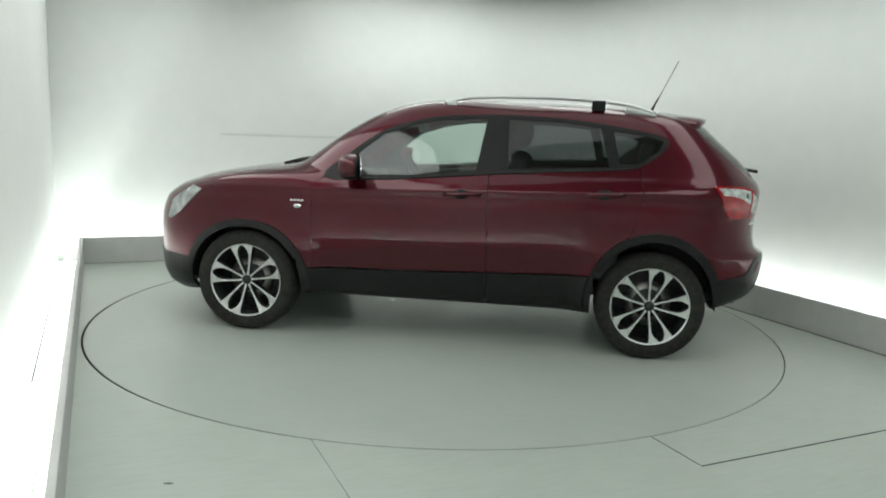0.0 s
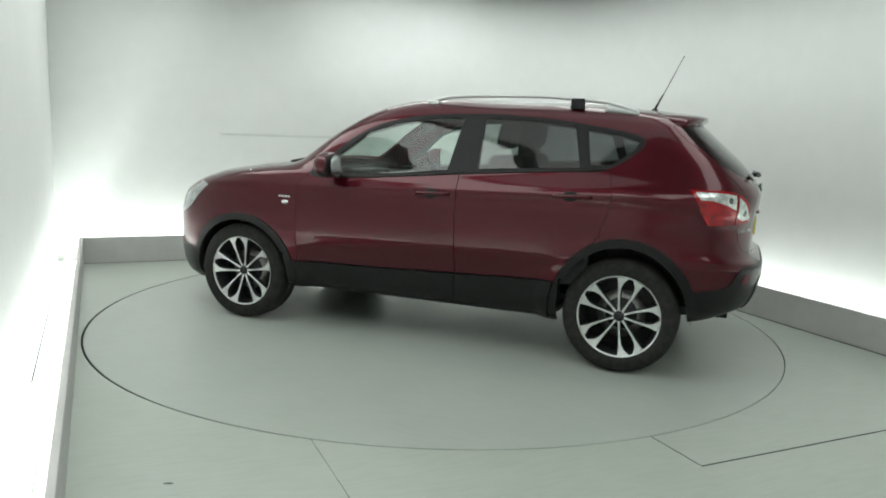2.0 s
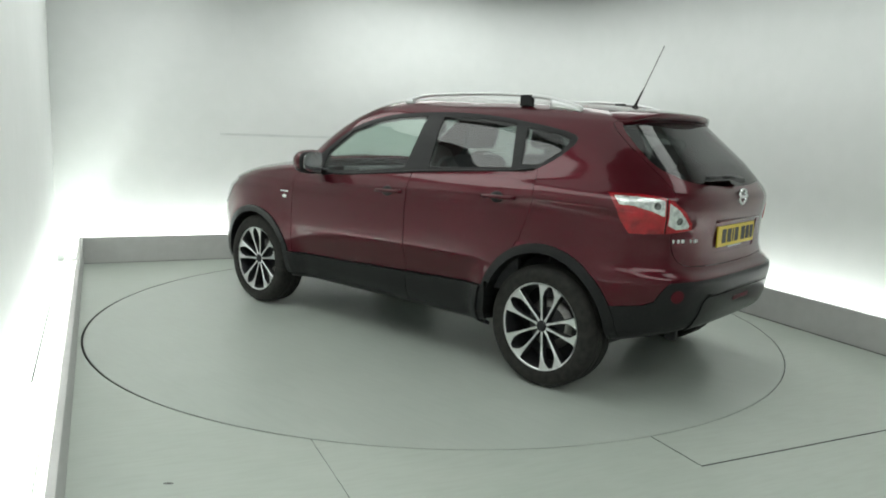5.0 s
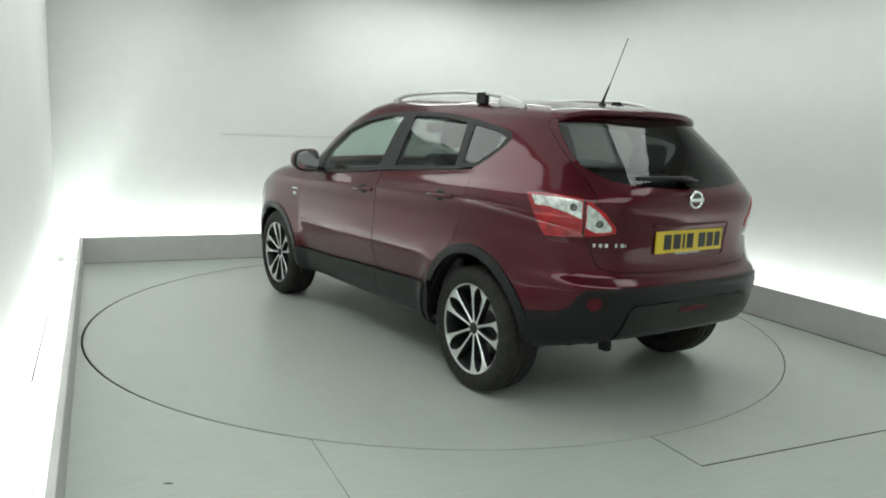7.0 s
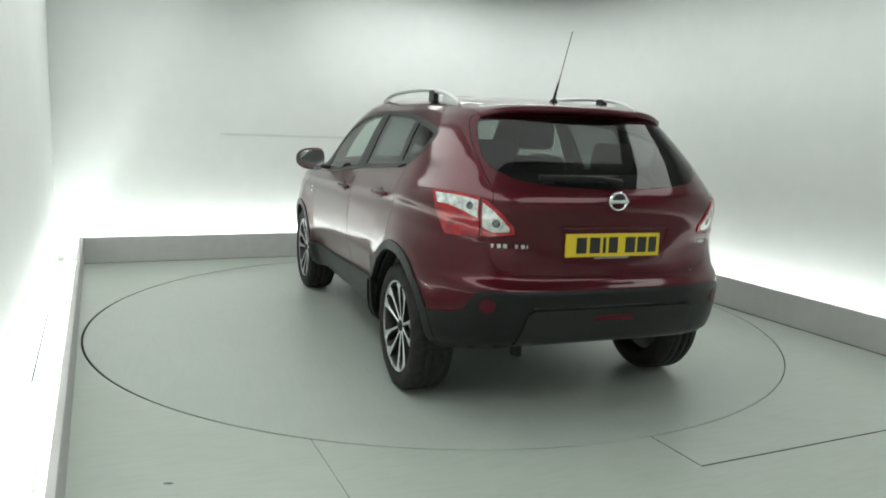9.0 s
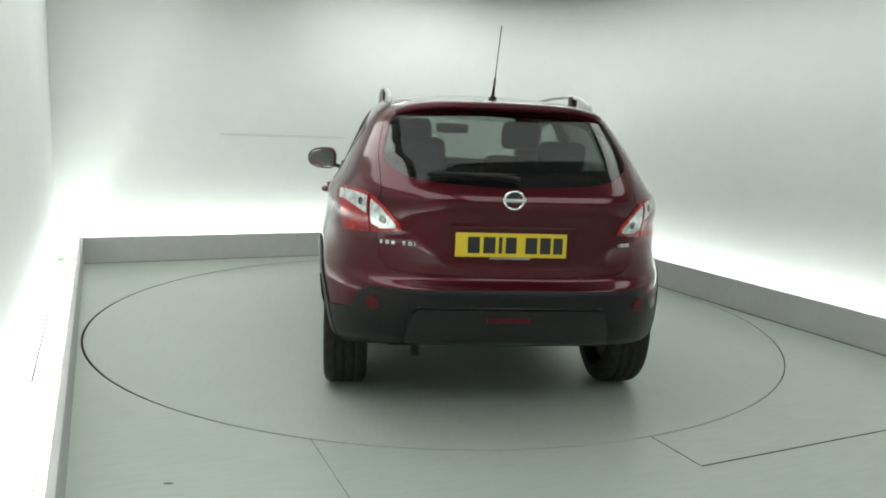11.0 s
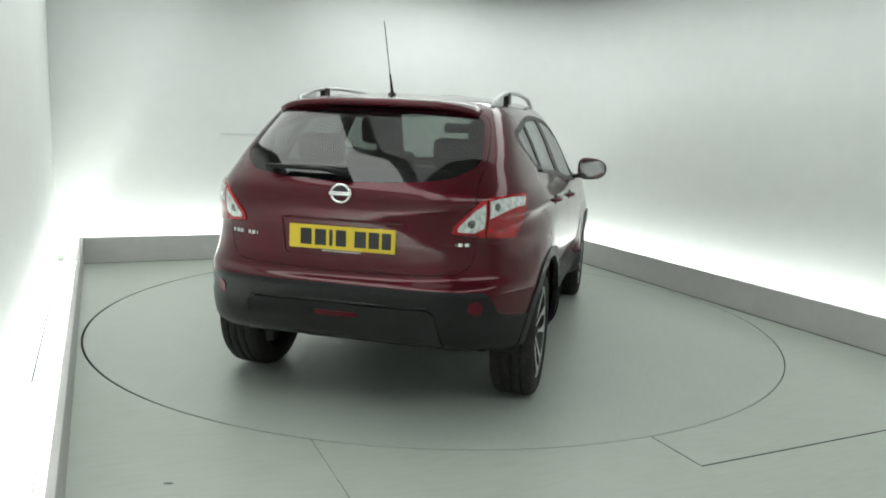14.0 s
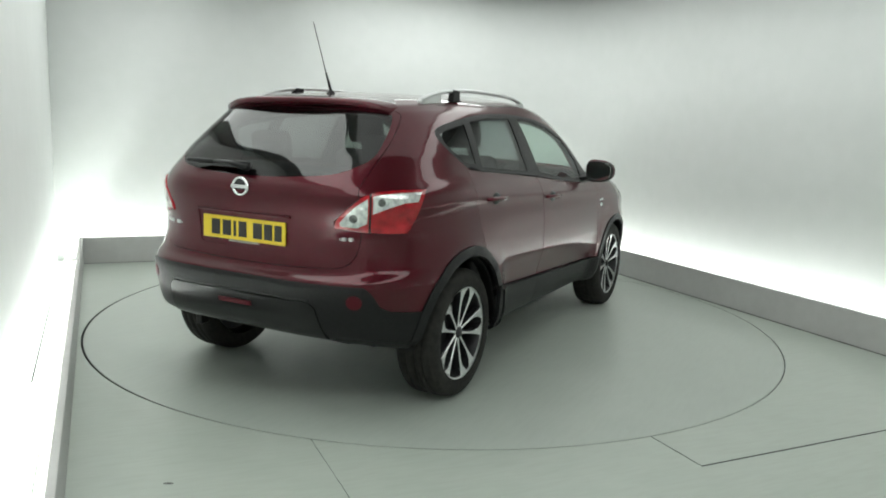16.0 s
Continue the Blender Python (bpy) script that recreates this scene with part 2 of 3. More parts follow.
# ---------------------------------------------------------------- room
def room():
    w = TROUGH
    # floor sheet with a round opening for the turntable
    bm = bmesh.new()
    n = 144
    r0 = DISC_R + 0.002
    x0, x1, y0, y1 = XL - w - 0.1, XR + w + 0.1, YF - 0.1, YB + w + 0.1
    inner, low, outer = [], [], []
    for i in range(n):
        a = 2 * math.pi * i / n
        c, s = math.cos(a), math.sin(a)
        k = min((x1 if c > 0 else x0) / c if abs(c) > 1e-6 else 1e9, (y1 if s > 0 else y0) / s if abs(s) > 1e-6 else 1e9)
        inner.append(bm.verts.new((r0 * c - 0.0045, r0 * s - 0.001, 0)))
        low.append(bm.verts.new((r0 * c - 0.0045, r0 * s - 0.001, -0.05)))
        outer.append(bm.verts.new((k * c, k * s, 0)))
    for i in range(n):
        j = (i + 1) % n
        bm.faces.new((inner[i], outer[i], outer[j], inner[j]))
        bm.faces.new((low[i], inner[i], inner[j], low[j]))
    for cx, cy in ((x0, y0), (x1, y0), (x1, y1), (x0, y1)):
        i = min(range(n), key=lambda k: abs((math.atan2(cy, cx) - 2 * math.pi * (k + 0.5) / n + math.pi) % (2 * math.pi) - math.pi))
        bm.faces.new((outer[i], bm.verts.new((cx, cy, 0)), outer[(i + 1) % n]))
    floor = tagged(part("floor", bm, FLOOR), "grey-green painted smooth floor round the turntable", "floor", kind="structure")
    floor.data.materials.append(JOINT)
    for f in floor.data.polygons:
        f.material_index = 1 if abs(f.normal.z) < 0.5 else 0
    floor.matrix_world = ROOM
    pit = tagged(part("turntable_pit", revolve([(0.0, -0.05), (DISC_R + 0.05, -0.05)], 96, "Z"), PIT), "dark pit under the turntable", "pit", kind="structure")
    pit.matrix_world = ROOM
    # joints between floor boards
    for nm, b in (("floor_joint", box(-1.4578, -1.4562, YF, -1.915, -0.004, 0.0015)),
                  ("floor_joint", box(0.033, 0.037, -2.742, -2.41, -0.004, 0.0015)),
                  ("floor_joint", box(0.033, XR, -2.743, -2.736, -0.004, 0.0015)),
                  ("floor_joint", box(-2.634, -2.626, -0.75, 2.75, -0.004, 0.004))):
        part(nm, b, PIT if b.verts[:][0].co.x < -2 else GRIME if b.verts[:][0].co.x < -1 else JOINT, floor)
    part("floor_mark", moved(revolve([(0.0, 0.0012), (0.016, 0.001), (0.02, 0.0004)], 14, "Z"), pose(-2.073, -2.141, 0.0, 0, 0, -20) @ Matrix.Diagonal((1.0, 0.45, 1, 1))), GRIME, floor, "small dark scuff in the floor paint")
    # kerbs
    t = 0.032
    for nm, b, lab in (("kerb_back", box(XL - t, XR + t, YB, YB + t, 0, KERB_H, 0.004), "grey painted upstand along the back wall"),
                       ("kerb_left", box(XL - t, XL, YF, YB - 0.002, 0, KERB_H - 0.001, 0.004), "grey painted upstand along the side wall"),
                       ("kerb_right", box(XR, XR + t, YF, YB - 0.002, 0, KERB_H - 0.001, 0.004), "grey painted upstand along the other side wall")):
        k = tagged(part(nm, b, KERB), lab, "kerb", kind="structure")
        k.matrix_world = ROOM
    for b in (box(XL + 0.002, XR - 0.002, YB - 0.004, YB - 0.001, 0.0005, 0.004), box(XR - 0.006, XR - 0.001, YF, YB - 0.006, 0.0005, 0.007)):
        j = tagged(part("kerb_joint", b, GRIME), "grimy dark joint at the foot of the kerb", "joint", kind="structure")
        j.matrix_world = ROOM
    # walls: one curved corner at the back
    def wall(nm, pts, label):
        bm = bmesh.new()
        cols = []
        for i, p in enumerate(pts):
            d = Vector(pts[min(i + 1, len(pts) - 1)]) - Vector(pts[max(i - 1, 0)])
            o = Vector((d.y, -d.x)).normalized() * 0.12
            cols.append([bm.verts.new((*p, 0)), bm.verts.new((*p, CEILING)), bm.verts.new((p[0] - o.x, p[1] - o.y, CEILING)), bm.verts.new((p[0] - o.x, p[1] - o.y, 0))])
        for a, b in zip(cols, cols[1:]):
            for k in range(4):
                bm.faces.new((a[k], b[k], b[(k + 1) % 4], a[(k + 1) % 4]))
        bm.faces.new(cols[0])
        bm.faces.new(cols[-1][::-1])
        bmesh.ops.recalc_face_normals(bm, faces=bm.faces)
        ob = tagged(part(nm, bm, WALL, smooth=False), label, "wall", kind="structure")
        for f in ob.data.polygons:
            f.use_smooth = abs(f.normal.z) < 0.5 and len(pts) > 2
        ob.matrix_world = ROOM
        return ob
    xl, xr, yb = XL - w, XR + w, YB + w
    R = 0.9
    corner = [(xr - R + R * math.sin(a), yb - R + R * math.cos(a)) for a in [math.pi / 2 * i / 24 for i in range(25)]]
    wall("wall_back", [(xl - 0.11, yb), (xr - R - 0.8, yb)] + corner + [(xr, -1.0), (xr, YF)], "white painted studio wall with a curved corner")
    wall("wall_left", [(xl, YF), (xl, yb - 0.002)], "white painted side wall washed by hidden light")
    wall("wall_front", [(xr + 0.1, YF), (xl - 0.1, YF)], "white painted wall behind the camera")
    seam = tagged(part("wall_seam", box(-1.15, 0.15, yb - 0.003, yb + 0.01, 1.223, 1.246), SEAM), "faint horizontal joint in the white wall", "wall joint", kind="structure")
    seam.matrix_world = ROOM
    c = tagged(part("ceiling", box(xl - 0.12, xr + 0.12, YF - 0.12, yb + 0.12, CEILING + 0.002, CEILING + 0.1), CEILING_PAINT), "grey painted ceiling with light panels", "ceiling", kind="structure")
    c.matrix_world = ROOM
    # light strips hidden behind the kerbs
    for b, led_ in ((box(XL + 0.05, XR - 0.05, YB + 0.13, YB + 0.17, 0.12, 0.15), LED_BACK), (box(XL - 0.15, XL - 0.11, YF + 0.3, YB + 0.10, 0.04, 0.07), LED_LEFT),
                    (box(XR + 0.13, XR + 0.17, YF + 0.3, YB - 0.05, 0.08, 0.11), LED_RIGHT)):
        xs, ys, zs = ([v.co[k] for v in b.verts] for k in range(3))
        x0, x1, y0, y1, z0 = min(xs), max(xs), min(ys), max(ys), min(zs)
        s = tagged(part("light_strip", b, led_), "glowing white light strip behind the kerb", "light strip", "light strips behind the kerbs")
        s.matrix_world = ROOM
        part("carrier", box(x0, x1, y0, y1, 0.0, z0 - 0.002), KERB, s, "painted batten under the strip")


room()
turntable = tagged(empty("turntable"), "round grey-green turntable flush with the floor", "turntable")
part("deck", revolve([(0.0, 0.0), (DISC_R - 0.008, 0.0), (DISC_R - 0.006, -0.002), (DISC_R - 0.006, -0.006)], 160, "Z"), DISC, turntable)
part("rim", revolve([(DISC_R - 0.007, -0.006), (DISC_R - 0.006, -0.006), (DISC_R - 0.006, -0.04), (0.0, -0.04)], 160, "Z"), JOINT, turntable, "dark edge of the turntable")

# ---------------------------------------------------------------- car skin
HUBS = (1.31, -1.31)
TYRE_R, RIM_R = 0.338, 0.238
# side section: height, half width
SIDE = [(0.285, 0.80), (0.31, 0.845), (0.37, 0.866), (0.46, 0.874), (0.56, 0.881), (0.62, 0.883), (0.66, 0.886), (0.70, 0.8855), (0.76, 0.8835), (0.83, 0.879), (0.90, 0.875), (0.97, 0.862),
        (1.02, 0.848), (1.055, 0.828), (1.09, 0.806), (1.20, 0.757), (1.31, 0.711), (1.41, 0.664), (1.48, 0.622), (1.525, 0.575), (1.55, 0.50)]
# nose, bonnet and windscreen on the centre line: x, z
FRONT = [(1.985, 0.20), (2.055, 0.25), (2.09, 0.33), (2.105, 0.43), (2.11, 0.53), (2.11, 0.59), (2.108, 0.635), (2.105, 0.675), (2.10, 0.73), (2.08, 0.80), (2.045, 0.87), (1.94, 0.945),
         (1.72, 1.022), (1.38, 1.083), (1.08, 1.110), (0.92, 1.22), (0.755, 1.345), (0.58, 1.45), (0.40, 1.525), (0.23, 1.563), (0.07, 1.58)]
# rear bumper, tailgate and rear glass on the centre line
REAR = [(-1.80, 0.365), (-1.93, 0.378), (-2.015, 0.42), (-2.045, 0.49), (-2.060, 0.57), (-2.066, 0.615), (-2.067, 0.648), (-2.056, 0.672), (-2.014, 0.702), (-2.002, 0.76), (-2.002, 0.84), (-2.01, 0.93),
        (-2.024, 1.01), (-2.026, 1.06), (-2.010, 1.105), (-1.925, 1.20), (-1.82, 1.31), (-1.722, 1.41), (-1.655, 1.478), (-1.625, 1.508), (-1.55, 1.53)]


def dense(pairs, n, smooth=2):
    k = np.linspace(0, len(pairs) - 1, n)
    cols = [np.interp(k, range(len(pairs)), [p[i] for p in pairs]) for i in (0, 1)]
    for _ in range(smooth):
        for c in cols:
            c[1:-1] = 0.25 * c[:-2] + 0.5 * c[1:-1] + 0.25 * c[2:]
    return cols


def arch_gap(x, z, cx, cz, rx, rz):
    """Distance from a wheel arch's outline, negative inside it."""
    return (math.hypot((x - cx) / rx, (z - cz) / rz) - 1) * 0.5 * (rx + rz)


def sculpt(x, z, level):
    """Outward swell of the flank: wheel arch bulges, the undercut of the doors and the shoulder line."""
    rear = max(0.0, arch_gap(x, z, -1.32, 0.345, 0.424, 0.456))
    front = max(0.0, arch_gap(x, z, 1.305, 0.335, 0.438, 0.417))
    swell = 0.017 * math.exp(-(rear / 0.085) ** 2) + 0.020 * math.exp(-(front / 0.09) ** 2)
    fold = np.interp(x, (-1.0, -0.28, 0.0, 0.5, 0.85), (0.655, 0.648, 0.635, 0.60, 0.555))
    drop = 0.008 * math.log1p(math.exp(min(60.0, (fold - z) / 0.008)))
    tuck = 0.055 * (1 - math.exp(-drop / 0.2))
    tuck *= (1 - math.exp(-(rear / 0.07) ** 2)) * (1 - math.exp(-(front / 0.06) ** 2)) * (1 if abs(x) < 1.31 else 0)
    shoulder = 0.006 * math.exp(-((level - 0.985) / 0.022) ** 2) - 0.004 * math.exp(-((level - 0.93) / 0.03) ** 2)
    haunch = 0.012 * math.exp(-((level - 1.03) / 0.06) ** 2) * min(1.0, max(0.0, (-0.9 - x) / 0.5))
    return swell - tuck + shoulder + haunch


def car_skin():
    n = 132
    sz, sw = dense(SIDE, n, 5)
    fx, fz = dense(FRONT, n, 5)
    rx, rz = dense(REAR, n, 3)
    bm = bmesh.new()
    rings = []
    q, side = 30, 64

    def ring(zs, w, xf, zf, xr, zr, scale=1.0):
        xm, xq = min(0.95, xf - 0.62), max(-0.95, xr + 0.62)
        half = []
        nf = np.interp(zs, (0.9, 1.0, 1.1, 1.25, 1.5), (3.9, 3.6, 3.9, 4.8, 5.0))
        nr = np.interp(zs, (0.3, 0.72, 0.95, 1.5), (3.9, 3.9, 3.65, 4.05))
        for i in range(q):
            a = math.pi / 2 * i / q
            half.append((xm + (xf - xm) * math.cos(a) ** (2 / nf), w * math.sin(a) ** (2 / nf)))
        for i in range(side):
            half.append((xm + (xq - xm) * i / side, w))
        for i in range(q + 1):
            a = math.pi / 2 * i / q
            half.append((xq + (xr - xq) * math.sin(a) ** (2 / nr), w * math.cos(a) ** (2 / nr) if i < q else 0.0))
        out = []
        for x, y in half:
            z = zs + 0.055 * max(-0.3, min(1, (0.3 - x) / 1.6)) * np.interp(zs, (0.75, 0.96, 1.12, 1.3, 1.5), (0, 1, 1, 0.6, 0))
            if x > xm:
                z += (zf - z) * ((x - xm) / (xf - xm)) ** 2
            if x < xq:
                z += (zr - z) * ((x - xq) / (xr - xq)) ** 3
            y *= 1 - 0.008 * min(1, max(0, (-x - 0.9) / 0.6))
            y *= 1 + sculpt(x, z, zs) / w
            if x < -1.6 and y > 0.45:       # ledge under the tail lamp
                x += 0.007 * min(1.0, (y - 0.45) / 0.08) / (1 + math.exp(max(-40.0, min(40.0, (z - 0.888) / 0.004)))) * min(1.0, max(0.0, (z - 0.72) / 0.1))
            out.append((x, y * scale, z))
        return out
    loops = [ring(*v) for v in zip(sz, sw, fx, fz, rx, rz)]
    top = loops[-1]
    for s in (0.9, 0.78, 0.62, 0.44, 0.22, 0.0):
        lift = 0.030 * (1 - s * s)
        cx = -0.76
        loops.append([((x - cx) * (0.35 + 0.65 * (s * 0.3 + 0.7)) + cx if s > 0 else (x - cx) * 0.87 + cx, y * s, z + lift) for x, y, z in top])
    # roof falls gently towards the tail
    for lp in loops:
        row = []
        m = len(lp)
        pts = lp + [(x, -y, z) for x, y, z in lp[-2:0:-1]]
        for x, y, z in pts:
            k = min(1, max(0, (z - 1.25) / 0.28))
            z -= k * 0.042 * max(0, (-0.75 - x)) ** 1.3
            row.append(bm.verts.new((x, y, z)))
        rings.append(row)
    m = len(rings[0])
    for a, b in zip(rings, rings[1:]):
        for i in range(m):
            bm.faces.new((a[i], a[(i + 1) % m], b[(i + 1) % m], b[i]))
    bmesh.ops.remove_doubles(bm, verts=bm.verts[:], dist=0.0004)
    bmesh.ops.dissolve_degenerate(bm, dist=0.0003, edges=bm.edges[:])
    bmesh.ops.recalc_face_normals(bm, faces=bm.faces[:])
    return bm


SKIN = []


def tail_x(y, z):
    """Where the tail's skin lies at a height and offset."""
    return min((abs(c.y - y) + abs(c.z - z), c.x) for c in SKIN if c.x < -1.4)[1]


def flank_y(x, z, s=1):
    return s * min((abs(c.x - x) + abs(c.z - z), c.y) for c in SKIN if c.y > 0.4)[1]


X, Y, Z = (1, 0, 0), (0, 1, 0), (0, 0, 1)
# outlines on the flank: x, z
DLO = curve([(0.80, 1.045), (0.62, 1.225), (0.42, 1.365), (0.20, 1.435), (0.0, 1.468), (-0.38, 1.484), (-0.72, 1.472), (-0.98, 1.445), (-1.26, 1.402), (-1.365, 1.365),
             (-1.345, 1.30), (-1.20, 1.195), (-1.04, 1.168), (-0.73, 1.147), (-0.30, 1.115), (0.36, 1.052)], 3)
GLASS_FRONT = [(0.60, 1.068), (0.60, 1.195), (0.42, 1.340), (0.20, 1.410), (0.0, 1.442), (-0.235, 1.455), (-0.185, 1.130), (0.20, 1.085)]
GLASS_REAR = [(-0.385, 1.146), (-0.372, 1.456), (-0.70, 1.450), (-0.95, 1.425), (-1.015, 1.185), (-0.70, 1.165)]
GLASS_QUARTER = [(-1.075, 1.195), (-1.03, 1.410), (-1.25, 1.378), (-1.335, 1.352), (-1.315, 1.30), (-1.20, 1.215)]
FRONT_DOOR = [(0.85, 0.38), (0.87, 0.98), (0.84, 1.02), (0.70, 1.10), (0.40, 1.20), (-0.28, 1.25), (-0.27, 1.10), (-0.285, 0.38)]
REAR_DOOR = [(-0.285, 0.38), (-0.27, 1.10), (-0.28, 1.25), (-1.05, 1.30), (-1.19, 1.205), (-1.225, 1.03), (-1.19, 0.88), (-1.135, 0.75), (-1.10, 0.70), (-1.0, 0.55), (-0.99, 0.38)]


def arch(cx, cz, rx, rz, start, end, n=28):
    return [(cx + rx * math.cos(a), cz + rz * math.sin(a)) for a in [radians(start + (end - start) * i / n) for i in range(n + 1)]]


ARCH_F_IN, ARCH_R_IN = arch(1.31, 0.335, 0.385, 0.372, -30, 210), arch(-1.315, 0.345, 0.375, 0.405, -30, 210)
ARCH_F_OUT, ARCH_R_OUT = arch(1.305, 0.335, 0.438, 0.417, -5, 185), arch(-1.320, 0.345, 0.424, 0.456, -5, 177)
SILL_FRONT = [(0.90, 0.20), (0.90, 0.455), (0.30, 0.467), (-0.28, 0.489), (-0.28, 0.20)]
SILL_REAR = [(-0.28, 0.20), (-0.28, 0.489), (-0.98, 0.515), (-0.98, 0.20)]
BUMPER_SIDE_R = [(-1.60, 0.10), (-1.60, 0.525), (-1.74, 0.53), (-1.85, 0.543), (-1.895, 0.565), (-1.93, 0.63), (-1.955, 0.662), (-2.2, 0.672), (-2.2, 0.10)]
BUMPER_SIDE_F = [(1.60, 0.10), (1.60, 0.47), (1.80, 0.475), (2.0, 0.48), (2.3, 0.485), (2.3, 0.10)]
# outlines on the tail: y, z
GATE = curve([(0.60, 1.10), (0.622, 1.02), (0.615, 0.90), (0.60, 0.80), (0.55, 0.742), (0.40, 0.727), (0.0, 0.718), (-0.40, 0.727), (-0.55, 0.742), (-0.60, 0.80), (-0.615, 0.90), (-0.622, 1.02), (-0.60, 1.10),
              (-0.610, 1.24), (-0.603, 1.325), (-0.568, 1.432), (-0.50, 1.466), (-0.25, 1.482), (0.0, 1.488), (0.25, 1.482), (0.50, 1.466), (0.568, 1.432), (0.603, 1.325), (0.610, 1.24)], 3)
REAR_WINDOW = curve([(0.525, 1.185), (0.45, 1.158), (0.25, 1.138), (0.0, 1.13), (-0.25, 1.138), (-0.45, 1.158), (-0.525, 1.185), (-0.585, 1.235), (-0.58, 1.32), (-0.545, 1.425),
                     (-0.49, 1.448), (-0.25, 1.463), (0.0, 1.468), (0.25, 1.463), (0.49, 1.448), (0.545, 1.425), (0.58, 1.32), (0.585, 1.235)], 3)
# tail lamp in the slanted view across the corner: along, z
LAMP = [(-0.490, 1.097), (-0.62, 1.097), (-0.735, 1.088), (-0.80, 1.066), (-0.865, 1.015), (-0.915, 0.955), (-0.918, 0.922), (-0.79, 0.905), (-0.66, 0.900), (-0.585, 0.900), (-0.545, 0.965)]
LAMP_CLEAR_OUT = [(-0.515, 1.085), (-0.62, 1.084), (-0.70, 1.077), (-0.752, 1.068), (-0.752, 0.99), (-0.68, 1.018), (-0.60, 1.040), (-0.535, 1.043)]
LAMP_CLEAR_IN = [(-0.775, 1.058), (-0.83, 1.024), (-0.873, 0.978), (-0.897, 0.947), (-0.893, 0.931), (-0.82, 0.926), (-0.775, 0.948)]


def build_car():
    car = tagged(empty("car"), "dark red metallic five-door crossover car on the turntable", "car")
    skin = car_skin()
    SKIN.extend(v.co.copy() for v in skin.verts)

    for s in (1, -1):
        def flank(c, s=s):
            return c.y * s > 0.35
        # wheel openings and black flares
        for inner, outer, cx in ((ARCH_F_IN, ARCH_F_OUT, 1.31), (ARCH_R_IN, ARCH_R_OUT, -1.315)):
            def near(c, s=s, cx=cx):
                return c.y * s > 0.5 and abs(c.x - cx) < 0.62 and c.z < 1.0
            gone = cut(skin, inner, X, Z, near)
            bmesh.ops.delete(skin, geom=gone, context="FACES")
            faces = cut(skin, outer, X, Z, near)
            bm = take(skin, faces)
            offset(bm, 0.009)
            part("wheel_arch_flare", shell(bm, 0.025), BLACK, car, "black plastic wheel arch flare", True)
        # sill cladding
        def low(c, s=s):
            return c.y * s > 0.5 and abs(c.x) < 1.1 and c.z < 0.6
        for outline in (SILL_FRONT, SILL_REAR):
            bm = shrink(take(skin, cut(skin, outline, X, Z, low)), 0.002)
            offset(bm, 0.02)
            part("sill_cladding", shell(bm, 0.02), BLACK, car, "black plastic sill cladding", True)
    # black bumpers
    def tail(c):
        return c.x < -1.55 and c.z < 0.8
    bm = take(skin, cut(skin, BUMPER_SIDE_R, X, Z, tail))
    offset(bm, 0.006)

    def behind(c):
        return c.x < -1.6
    insert = take(bm, cut(bm, [(0.49, 0.40), (0.455, 0.555), (0.425, 0.578), (0.0, 0.583), (-0.425, 0.578), (-0.455, 0.555), (-0.49, 0.40)], Y, Z, behind, 0.05))
    fog = take(insert, cut(insert, [(0.108, 0.520), (0.108, 0.542), (-0.098, 0.542), (-0.098, 0.520)], Y, Z, behind, 0.05))
    spots = [take(bm, cut(bm, [(s * 0.630 + 0.031 * math.cos(math.pi * i / 10), 0.592 + 0.033 * math.sin(math.pi * i / 10)) for i in range(20)], Y, Z, lambda c, s=s: c.x < -1.6 and c.y * s > 0.4, 0.05)) for s in (1, -1)]
    bumper = part("rear_bumper", shell(bm, 0.03), BLACK, car, "black plastic lower rear bumper", True)
    part("bumper_insert", shell(offset(shrink(insert, 0.002), 0.007), 0.04), INSERT, bumper, "black bumper centre panel", True)
    part("fog_lamp", shell(offset(fog, 0.010), 0.03), REFLECTOR, bumper, "red rear fog lamp", True)
    for b in spots:
        part("bumper_reflector", shell(offset(b, 0.004), 0.03), REFLECTOR, bumper, "round red bumper reflector", True)

    def nose(c):
        return c.x > 1.55 and c.z < 0.7
    bm = take(skin, cut(skin, BUMPER_SIDE_F, X, Z, nose))
    offset(bm, 0.004)
    part("front_bumper", shell(bm, 0.03), BLACK, car, "black plastic lower front bumper", True)

    # tail lamps
    for s in (1, -1):
        def corner(c, s=s):
            return c.x < -1.35 and c.y * s > 0.36 and 0.8 < c.z < 1.2
        e = Vector((0.66, 0.75 * s, 0)).normalized()
        bm = take(skin, cut(skin, LAMP, e, Z, corner))
        clear = cut(bm, LAMP_CLEAR_OUT, e, Z, corner, 0.05)
        a = take(bm, clear)
        b = take(bm, cut(bm, LAMP_CLEAR_IN, e, Z, corner, 0.05))
        gap = take(bm, cut(bm, [(-0.768, 1.12), (-0.768, 0.88), (-0.759, 0.88), (-0.759, 1.12)], e, Z, corner, 0.05))
        bulbs = []
        for lens, u, z, r in ((a, -0.712, 1.042, 0.018), (b, -0.838, 0.968, 0.019)):
            eye = take(lens, cut(lens, [(u + r * math.cos(math.pi * i / 8), z + r * math.sin(math.pi * i / 8)) for i in range(16)], e, Z, corner, 0.05))
            bulbs.append(shell(offset(eye, 0.003), 0.02))
        lamp = part("tail_lamp", shell(offset(bm, 0.006), 0.03), RED_LENS, car, "red and clear tail lamp", True)
        part("clear_lens", shell(offset(a, 0.007), 0.03), CLEAR_LENS, lamp, "clear lens", True)
        part("clear_lens", shell(offset(b, 0.007), 0.03), CLEAR_LENS, lamp, "clear lens", True)
        for bulb in bulbs:
            part("bulb_holder", bulb, AMBER, lamp, "dark lamp bulb behind the lens", True)
